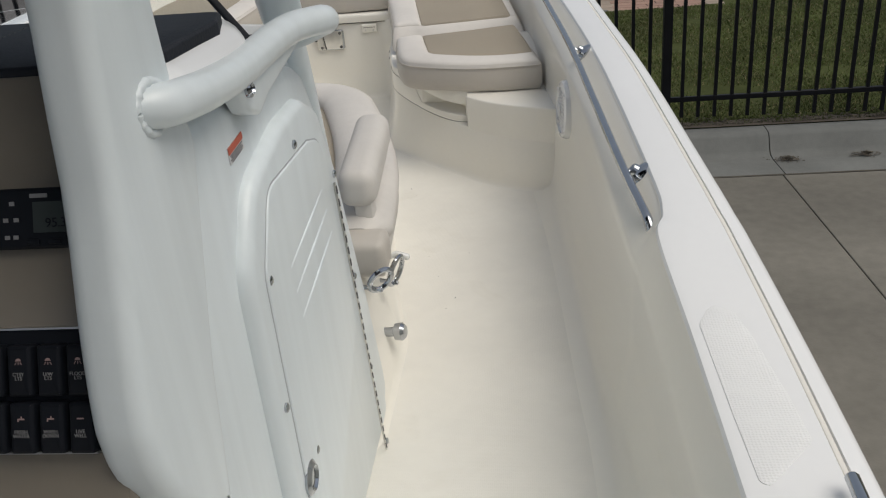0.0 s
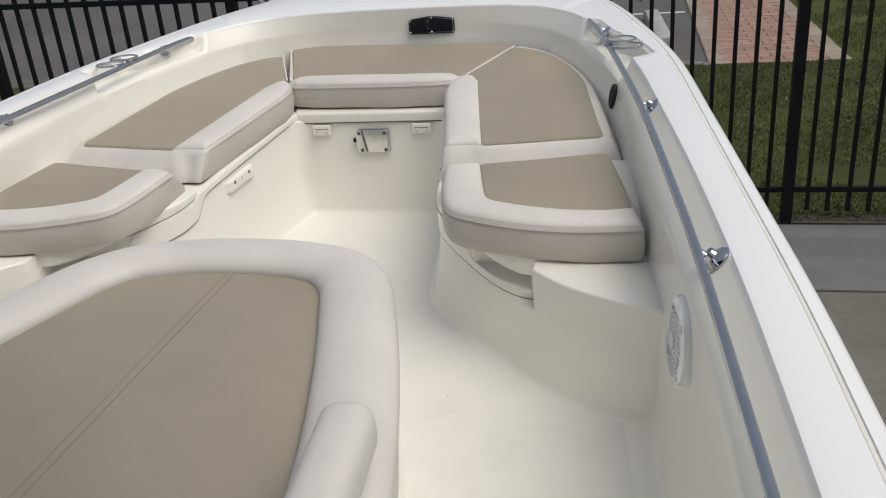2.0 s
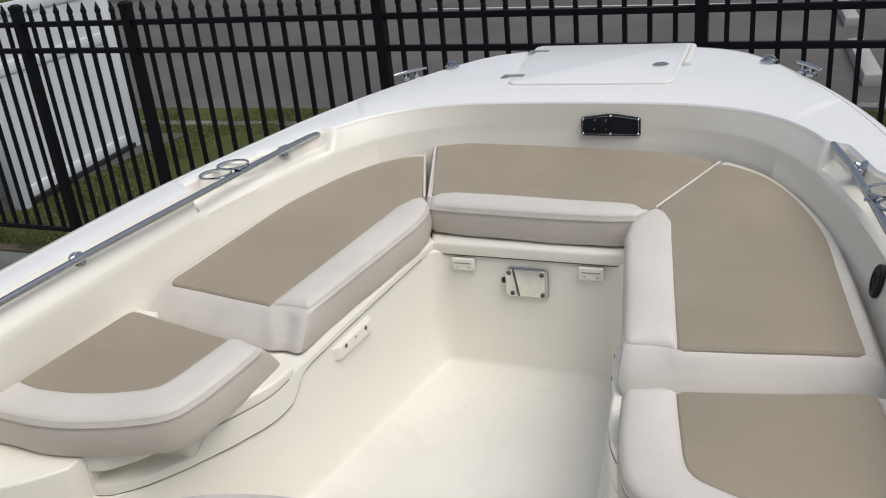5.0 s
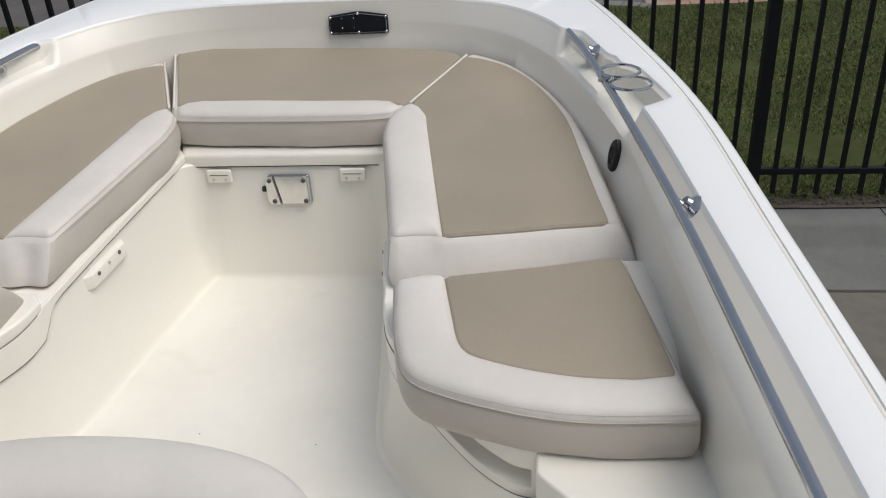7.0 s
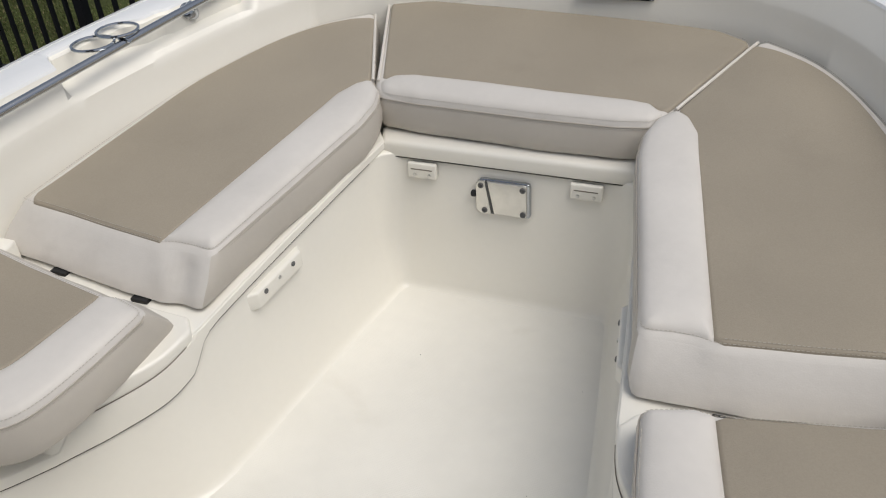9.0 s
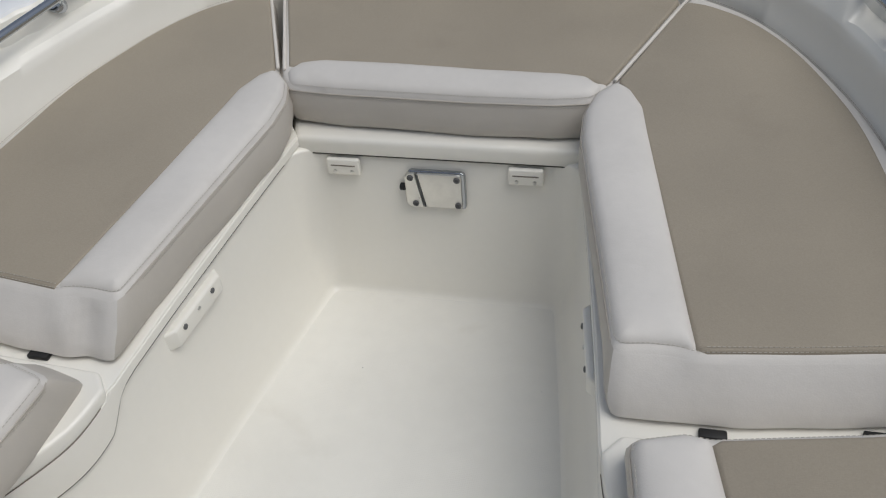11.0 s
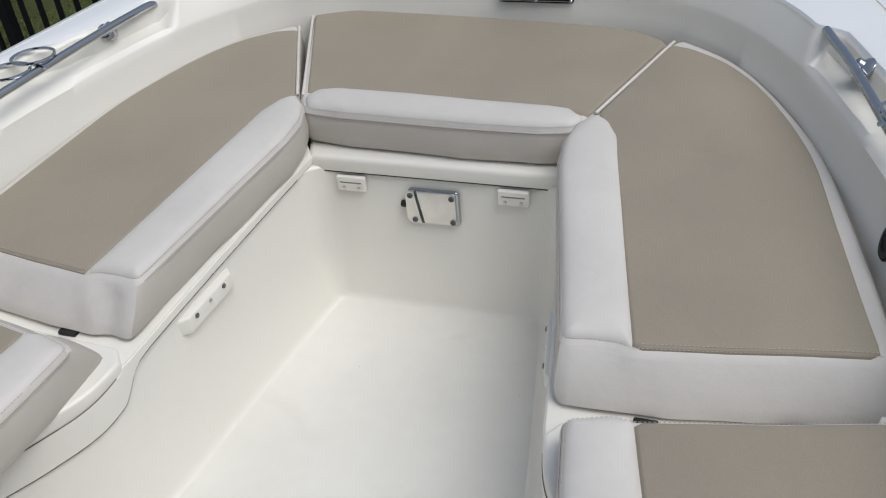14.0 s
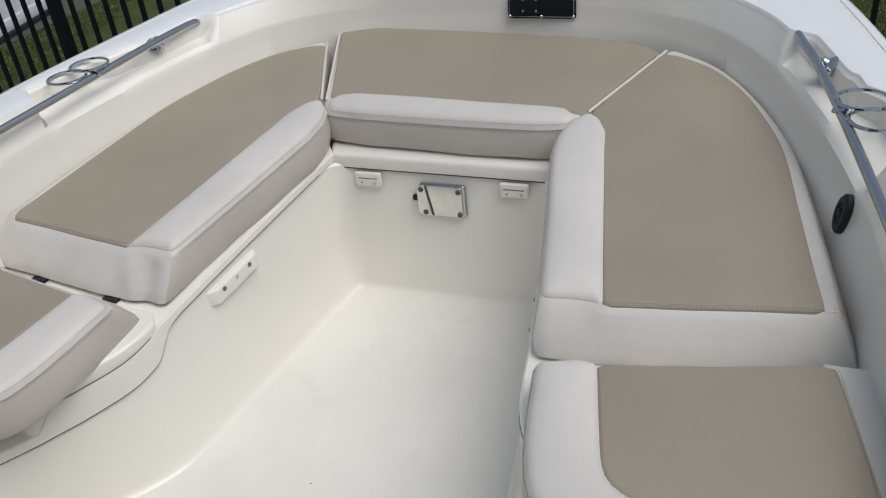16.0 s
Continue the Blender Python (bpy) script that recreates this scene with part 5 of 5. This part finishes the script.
part("body", box((0.622, 1.972, 0.359), (0.125, 0.10, 0.086), 0.02, seg=3), BOXING, box_)
for c, across, r in (((0.672, 1.905, 0.322), (0.85, 0.5, 0.0), 0.025), ((0.666, 2.128, 0.229), (0.30, 0.95, 0.0), 0.036)):
    hold = thing("ring_pull", "polished stainless ring on the seat base beside the console", "ring", "seat base rings")
    c, u_ = Vector(c), Vector(across).normalized()
    part("ring", tube([c + u_ * r * math.cos(a) + Vector((0.01, 0, r)) * math.sin(a) for a in (2 * math.pi * k / 28 for k in range(28))], 0.0065, 8, closed=True), CHROME, hold)
    part("stem", tube([(c.x - 0.07, c.y + 0.01, c.z - r * 0.7), (c.x, c.y, c.z - r)], 0.006, 8), CHROME, hold)
knob = thing("knob", "polished stainless knob on a short stem by the console", "knob")
part("stem", lathe([(0.014, -0.02), (0.012, 0.0), (0.012, 0.03)], (1, -0.15, 0.1), (0.637, 2.045, 0.100), 18), CHROME, knob)
part("head", lathe([(0.013, 0.024), (0.021, 0.028), (0.023, 0.045), (0.016, 0.053), (0.006, 0.054)], (1, -0.15, 0.1), (0.637, 2.045, 0.100), 20), CHROME, knob)
hook = thing("tie_hook", "small white plastic hook at the seat side", "hook")
part("body", tube([(0.60, 2.25, 0.20), (0.65, 2.25, 0.215), (0.68, 2.24, 0.21)], 0.009, 8), GEL, hook)

# ---- console ----
console = thing("centre_console", "white moulded centre console with hinged side door", "console")
SX = 0.655


def side_solid(outline, x0, x1, edge=0.01):
    """A plate drawn in y and z, with its face to starboard at x1."""
    bm = slab(outline, x0, x1, edge)
    bmesh.ops.transform(bm, matrix=Matrix(((0, 0, 1, 0), (1, 0, 0, 0), (0, 1, 0, 0), (0, 0, 0, 1))), verts=bm.verts[:])
    return bm


body = rounded([(0.98, 0.0), (1.935, 0.0), (1.855, 0.30), (1.73, 0.68), (1.60, 0.885), (1.50, 0.915), (1.17, 0.95), (1.075, 0.95), (0.975, 0.6)], [0.06, 0.08, 0.3, 0.3, 0.07, 0.07, 0.1, 0.06, 0.2], 5)
part("body", side_solid(body, -SX, SX, 0.03), POWDER, console, "white gelcoat console body")
emb = rounded([(1.150, 0.046), (1.805, 0.046), (1.756, 0.320), (1.653, 0.672), (1.580, 0.819), (1.502, 0.858), (1.375, 0.858), (1.218, 0.828), (1.145, 0.731)], [0.05, 0.05, 0.2, 0.2, 0.06, 0.06, 0.1, 0.10, 0.1], 5)
part("door_frame", side_solid(emb, SX - 0.01, SX + 0.020, 0.018), POWDER, console, "raised door surround")
part("gasket", side_solid(inset(rounded([(1.199, 0.085), (1.693, 0.085), (1.644, 0.418), (1.588, 0.691), (1.546, 0.775), (1.482, 0.794), (1.262, 0.804), (1.194, 0.711)], [0.04, 0.03, 0.2, 0.1, 0.05, 0.03, 0.05, 0.05], 5), -0.0025), SX, SX + 0.0205, 0), SHADE, console, "thin shadow gap round the door")
door = part("door", side_solid(rounded([(1.199, 0.085), (1.693, 0.085), (1.644, 0.418), (1.588, 0.691), (1.546, 0.775), (1.482, 0.794), (1.262, 0.804), (1.194, 0.711)], [0.04, 0.03, 0.2, 0.1, 0.05, 0.03, 0.05, 0.05], 5), SX, SX + 0.0230, 0.003), POWDER, console, "white moulded access door")
for za, zb, ya, yb in ((0.697, 0.670, 1.297, 1.517), (0.657, 0.627, 1.302, 1.529), (0.612, 0.580, 1.309, 1.540)):
    part("rib", tube([(SX + 0.0205, ya, zb), (SX + 0.0222, (ya + yb) / 2, (za + zb) / 2), (SX + 0.0205, yb, za)], 0.0035, 8), POWDER, door)
part("hinge", tube([(SX + 0.0228, 1.606, 0.674), (SX + 0.0228, 1.711, 0.006)], 0.0024, 8), STEEL, door, "stainless piano hinge")
for k in range(26):
    p = Vector((SX + 0.0240, 1.606, 0.674)).lerp(Vector((SX + 0.0240, 1.711, 0.006)), (k + 0.5) / 26)
    part("knuckle", lathe([(0.0021, -0.0078), (0.0021, 0.0078)], (0, 0.17, -1), tuple(p), 8), GREY, door)
part("lock", lathe([(0.026, 0.0), (0.027, 0.008), (0.02, 0.013), (0.016, 0.009), (0.006, 0.010)], (1, 0, 0), (SX + 0.016, 1.215, 0.360), 20), CHROME, door, "chrome round lock")
for y, z in ((1.412, 0.813), (1.618, 0.687), (1.207, 0.697), (1.175, 0.517), (1.267, 0.369), (1.657, 0.464), (1.683, 0.239), (1.734, 0.010)):
    part("screw", lathe([(0.007, 0), (0.007, 0.004), (0.004, 0.006)], (1, 0, 0), (SX + 0.019, y, z), 12), CHROME, console)
# warning sticker: orange band over white, print as bars


def sticker(w, h, dy, dz, mt, name, lift):
    bm = box((0, 0, 0), (0.0015, w, h))
    bmesh.ops.translate(bm, vec=(lift, dy, dz), verts=bm.verts[:])
    bmesh.ops.transform(bm, matrix=pose(SX + 0.001, 1.231, 0.8725, 4, 0, 0), verts=bm.verts[:])
    return part(name, bm, mt, label_)


label_ = thing("warning_label", "orange and white warning sticker on the console side", "sticker")
sticker(0.056, 0.022, 0, 0, WHITE, "paper", 0.0)
sticker(0.056, 0.009, 0, 0.0065, RED, "band", 0.0008)
for k in range(4):
    sticker(0.048 - 0.006 * (k % 2), 0.0010, -0.001, -0.0005 - 0.0028 * k, GREY, "print_bar", 0.0008)
# dash with radio and switches
dash = thing("dash", "beige dash panel with radio and rocker switches", "dash")
bm = box((0, 0, -0.02), (0.60, 0.03, 0.66), 0.01)
DASH = pose(0.32, 0.925, 0.737, -25, 0, 0)
bmesh.ops.transform(bm, matrix=DASH, verts=bm.verts[:])
part("panel", bm, BEIGE, dash)


def on_dash(bm):
    bmesh.ops.transform(bm, matrix=DASH @ pose(0, -0.0155, 0, 90, 0, 0), verts=bm.verts[:])
    return bm


radio = part("radio", on_dash(slab(rounded([(0.04, 0.136), (0.276, 0.136), (0.276, 0.196), (0.04, 0.196)], 0.004), 0, 0.012, 0.004)), BLACK, dash, "black marine stereo")
part("screen", on_dash(slab([(0.219, 0.152), (0.268, 0.152), (0.268, 0.182), (0.219, 0.182)], 0.011, 0.0135, 0)), LCD, radio, "grey digital display")
for x, y in ((0.197, 0.181), (0.201, 0.165), (0.200, 0.148), (0.190, 0.165), (0.191, 0.148)):
    part("button_mark", on_dash(slab([(x - 0.0025, y - 0.002), (x + 0.0025, y - 0.002), (x + 0.0025, y + 0.002), (x - 0.0025, y + 0.002)], 0.011, 0.013, 0)), DIM, radio)
for x in (0.214, 0.236):
    part("button", on_dash(box((x + 0.004, 0.143, 0.012), (0.013, 0.005, 0.003), 0.001)), BLACK, radio)
part("brand_bar", on_dash(slab([(0.216, 0.186), (0.234, 0.186), (0.234, 0.190), (0.216, 0.190)], 0.011, 0.013, 0)), DIM, radio)
panel = part("switch_panel", on_dash(slab(rounded([(0.02, -0.064), (0.290, -0.064), (0.290, 0.056), (0.02, 0.056)], 0.004), 0, 0.008, 0.002)), BLACK, dash, "black rocker switch panel")
part("trim", on_dash(box((0.146, 0.0575, 0.004), (0.252, 0.002, 0.008))), STEEL, dash)
part("trim", on_dash(box((0.146, -0.0655, 0.004), (0.252, 0.002, 0.008))), STEEL, dash)


def words(text, x, y, size, parent, material=DIM, lift=0.0235):
    cu = bpy.data.curves.new("label_text", "FONT")
    cu.body, cu.size, cu.align_x, cu.extrude, cu.space_line = text, size * K, "CENTER", 0.0002, 0.8
    ob = new("label_text", cu)
    ob.data.materials.append(material)
    dep = bpy.context.evaluated_depsgraph_get()
    me = bpy.data.meshes.new_from_object(ob.evaluated_get(dep))
    bpy.data.objects.remove(ob)
    t = new("label_text", me)
    t.matrix_basis = Matrix.Translation((DASH @ pose(0, -0.0155, 0, 90, 0, 0) @ Vector((x, y, lift))) * K) @ (DASH @ pose(0, 0, 0, 90, 0, 0)).to_3x3().to_4x4()
    t.parent = parent
    return t


words("95.3", 0.243, 0.157, 0.013, radio, BLACK, 0.0142)
texts = [["CTSY\nLTS", "U/W\nLTS", "FLOOD\nLTS"], ["FRESH\nWATER", "WASH\nDOWN", "LIVE\nWELL"]]
for r in range(2):
    for cidx in range(-2, 3):
        x, y = 0.2025 + 0.0305 * cidx, 0.018 - 0.056 * r
        sw = part("switch", on_dash(slab(rounded([(x - 0.0125, y - 0.025), (x + 0.0125, y - 0.025), (x + 0.0125, y + 0.025), (x - 0.0125, y + 0.025)], 0.003), 0.006, 0.0225, 0.004)), BLACK, panel, "black rocker switch")
        if cidx >= 0:
            words(texts[r][cidx], x, y - 0.0045, 0.0050, sw)
            bm = bmesh.new()
            if r == 0:
                slab([(x - 0.003, y + 0.010), (x + 0.003, y + 0.010), (x + 0.002, y + 0.012), (x, y + 0.0128), (x - 0.002, y + 0.012)], 0.0222, 0.0229, 0, bm=bm)
                for u in (-1, 0, 1):
                    slab([(x + 0.002 * u - 0.0003, y + 0.009), (x + 0.0038 * u - 0.0003, y + 0.0062), (x + 0.0038 * u + 0.0003, y + 0.0062), (x + 0.002 * u + 0.0003, y + 0.009)], 0.0222, 0.0229, 0, bm=bm)
            else:
                box((x, y + 0.0095, 0.0225), (0.007, 0.0014, 0.0008), bm=bm)
                if cidx < 2:
                    box((x + 0.0005, y + 0.0112, 0.0225), (0.0012, 0.002, 0.0008), bm=bm)
                    box((x - 0.003, y + 0.0080, 0.0225), (0.0013, 0.0018, 0.0008), bm=bm)
            part("icon", on_dash(bm), ICON, sw, "dull printed symbol")
# dark pad and windscreen on the console's top
top = thing("windscreen", "clear acrylic windscreen with a black edge strip on the console", "windscreen")
part("foot_gasket", slab(rounded([(-0.6, 1.44), (0.62, 1.44), (0.60, 1.52), (-0.58, 1.52)], 0.01), 0.90, 0.955, 0.004), BLACK, top, "black gasket foot")
part("base_plate", slab(rounded([(-0.55, 1.41), (0.60, 1.40), (0.634, 1.574), (0.45, 1.513), (-0.5, 1.53)], [0.02, 0.01, 0.006, 0.05, 0.02], 3), lambda x, y: 0.980 - 0.22 * (y - 1.40), lambda x, y: 0.995 - 0.22 * (y - 1.40), 0.003), GEL, top, "white moulded foot of the windscreen")
strip = [(0.662, 1.348, 0.975), (0.590, 1.415, 1.032), (0.580, 1.42, 1.06), (0.578, 1.42, 1.145), (0.566, 1.41, 1.4), (0.55, 1.385, 1.7)]
part("edge_strip", tube(strip, 0.0068, 8, flat=0.6), BLACK, top, "black bent edge strip")


def arch(x):
    return 0.014 * min(1.0, max(0.0, (0.62 - abs(x)) / 0.15))


for name, q in (("front_pane", [(-0.50, 1.43, 0.97), (0.60, 1.43, 0.97), (0.582, 1.425, 1.05), (0.576, 1.425, 1.145), (0.55, 1.39, 1.7), (-0.48, 1.39, 1.7)]),):
    bm = bmesh.new()
    nrm = (Vector(q[1]) - Vector(q[0])).cross(Vector(q[3]) - Vector(q[0])).normalized() * 0.002
    fan = [bm.verts.new(Vector(p) - nrm) for p in q], [bm.verts.new(Vector(p) + nrm) for p in q]
    for side_ in fan:
        for k in range(1, len(q) - 1):
            bm.faces.new((side_[0], side_[k], side_[k + 1]))
    for k in range(len(q)):
        bm.faces.new((fan[0][k - 1], fan[0][k], fan[1][k], fan[1][k - 1]))
    pane = part(name, bm, GLASS, top, "clear acrylic pane", flat=True)
    pane.visible_shadow = False
hood = thing("console_hood", "cream moulded hood with a raised rim on the console", "hood")
part("shell", slab(rounded([(-0.645, 1.03), (0.645, 1.03), (0.672, 1.10), (0.674, 1.30), (0.640, 1.375), (-0.62, 1.385), (-0.645, 1.36)], [0.05, 0.05, 0.06, 0.07, 0.05, 0.05, 0.05], 5), 0.962, lambda x, y: 1.014 + arch(x), 0.036, steps=7), GEL, hood, "cream moulded shell")
# Grey line drawn as the shadowed joint between hood and console.
part("joint_seal", tube([(p.x, p.y, 0.9640) for p in inset(rounded([(-0.645, 1.03), (0.645, 1.03), (0.672, 1.10), (0.674, 1.30), (0.640, 1.375), (-0.62, 1.385), (-0.645, 1.36)], [0.05, 0.05, 0.06, 0.07, 0.05, 0.05, 0.05], 5), -0.0005)], 0.0022, 6, closed=True), SHADE, hood, "grey line painted as the shadow gap under the hood")
pad_ = thing("dash_pad", "dark navy padded mat on the console top", "mat")
part("mat", slab(rounded([(-0.62, 1.045), (0.59, 1.045), (0.60, 1.095), (0.648, 1.10), (0.656, 1.255), (0.640, 1.318), (-0.58, 1.338)], [0.012, 0.012, 0.006, 0.012, 0.02, 0.02, 0.02], 4), lambda x, y: 0.990, lambda x, y: 1.026 + arch(x), 0.005), mat("navy_vinyl", (0.016, 0.019, 0.026), 0.6, dark=0.8, scale=8, bump=0.3, bump_scale=300, spec=0.3), pad_)
bm = bmesh.new()
stitches(bm, [Vector((0.45, 1.06, 1.0405)), Vector((0.44, 1.31, 1.0405))], 0.012, 0.006)
part("stitching", bm, GREY, pad_)

# ---- white pipework of the top's legs ----
frame_ = thing("top_frame", "white powder-coated pipe frame beside the console with welded handrail", "pipe frame")
leg_aft = [(1.135, 2.1), (0.950, 1.113), (0.945, 1.08), (0.938, 1.045), (0.930, 1.003), (0.921, 0.949), (0.907, 0.896), (0.888, 0.838), (0.876, 0.797), (0.866, 0.756), (0.858, 0.717), (0.862, 0.675), (0.872, 0.640), (0.892, 0.600), (0.930, 0.555), (0.972, 0.52)]
leg_fwd = [(1.003, 0.50), (1.041, 0.683), (1.125, 0.925), (1.098, 1.005), (1.093, 1.078), (1.27, 2.1)]
plate_ = rounded(leg_fwd + leg_aft, [0.04, 0.2, 0.05, 0.05, 0.1, 0.05] + [0.05] + [0.08] * 14 + [0.03], 3)
bm = slab(plate_, 0.598, 0.657, 0.018, 0.020, steps=5)
bmesh.ops.transform(bm, matrix=Matrix(((0, 0, 1, 0), (1, 0, 0, 0), (0, 1, 0, 0), (0, 0, 0, 1))), verts=bm.verts[:])
part("aft_leg", bm, POWDER, frame_, "broad flattened white leg")
hand = spline([(0.60, 1.012, 0.990), (0.645, 1.020, 0.988), (0.668, 1.042, 0.985), (0.675, 1.08, 0.981), (0.676, 1.14, 0.974), (0.675, 1.23, 0.968), (0.675, 1.32, 0.968), (0.677, 1.41, 0.970), (0.683, 1.485, 0.968), (0.697, 1.53, 0.965), (0.706, 1.56, 0.962), (0.706, 1.588, 0.956), (0.692, 1.610, 0.948), (0.660, 1.622, 0.934), (0.62, 1.63, 0.922)], 7)
part("handrail", tube(hand, 0.0222, 20), POWDER, frame_)
bm = tube([(0.6575 + 0.003 * math.cos(a), 1.027 + 0.027 * math.cos(a), 0.987 + 0.0245 * math.sin(a)) for a in (2 * math.pi * k / 60 for k in range(60))], [0.0052 + 0.0007 * math.sin(k * 1.7) + 0.0004 * math.sin(k * 0.9) for k in range(60)], 10, closed=True)
part("weld_bead", bm, POWDER, frame_, "lumpy white weld bead")["kind"] = "stuff"
fleg = spline([(0.55, 2.14, 0.0), (0.566, 2.03, 0.28), (0.582, 1.90, 0.55), (0.60, 1.775, 0.81), (0.615, 1.68, 0.96), (0.622, 1.62, 1.06), (0.598, 1.565, 1.3), (0.566, 1.51, 1.6), (0.51, 1.42, 2.1)], 7)
part("forward_leg", tube([p for p in fleg if p.z < 0.955], 0.024, 20), POWDER, frame_)
wide, deep = Vector((0.92, 0.39, 0.0)), Vector((-0.39, 0.92, 0.0))
bm = bmesh.new()
rings = []
for p in [p for p in fleg if p.z > 0.92]:
    ring = []
    for k in range(28):
        a = 2 * math.pi * k / 28
        u, v = math.cos(a), math.sin(a)
        ring.append(p + Vector((-0.004, 0, 0)) + wide * math.copysign(abs(u) ** 0.55, u) * 0.035 + deep * math.copysign(abs(v) ** 0.55, v) * 0.019)
    rings.append(ring)
stack(bm, rings)
part("upper_leg", bm, POWDER, frame_, "broad flattened pipe above the handrail")
part("brace", tube([(0.590, 1.76, 0.80), (0.586, 1.68, 0.95), (0.588, 1.618, 1.06), (0.564, 1.563, 1.3), (0.532, 1.508, 1.6), (0.476, 1.418, 2.1)], 0.011, 14), POWDER, frame_)
# Unseen top, inferred from its legs; size and dark cloth chosen for shade, reflections.
part("canopy", slab(rounded([(-1.12, -1.5), (1.12, -1.5), (1.02, 2.1), (-1.02, 2.1)], 0.15, 6), 2.10, 2.16, 0.02, 0.02), CANVAS, frame_, "unseen dark navy top over the pipes, added to shade the cockpit")
part("gusset", slab(rounded([(0.56, 1.62), (0.64, 1.62), (0.56, 1.05), (0.53, 1.3)], 0.01), 0.93, 0.94, 0.003), BLACK, frame_, "dark gap cover between hood and leg")
tab = rounded([(1.195, 0.965), (1.50, 0.968), (1.535, 0.944), (1.42, 0.928), (1.315, 0.914), (1.275, 0.900), (1.240, 0.914), (1.222, 0.935)], [0.01, 0.02, 0.01, 0.1, 0.04, 0.02, 0.02, 0.02], 4)
part("bracket", side_solid(tab, 0.657, 0.683, 0.007), POWDER, frame_, "white tab welded under the handrail")
part("bolt", lathe([(0.011, 0), (0.011, 0.006), (0.007, 0.009), (0.005, 0.006)], (1, -0.1, 0.1), (0.682, 1.236, 0.945), 14), CHROME, frame_)
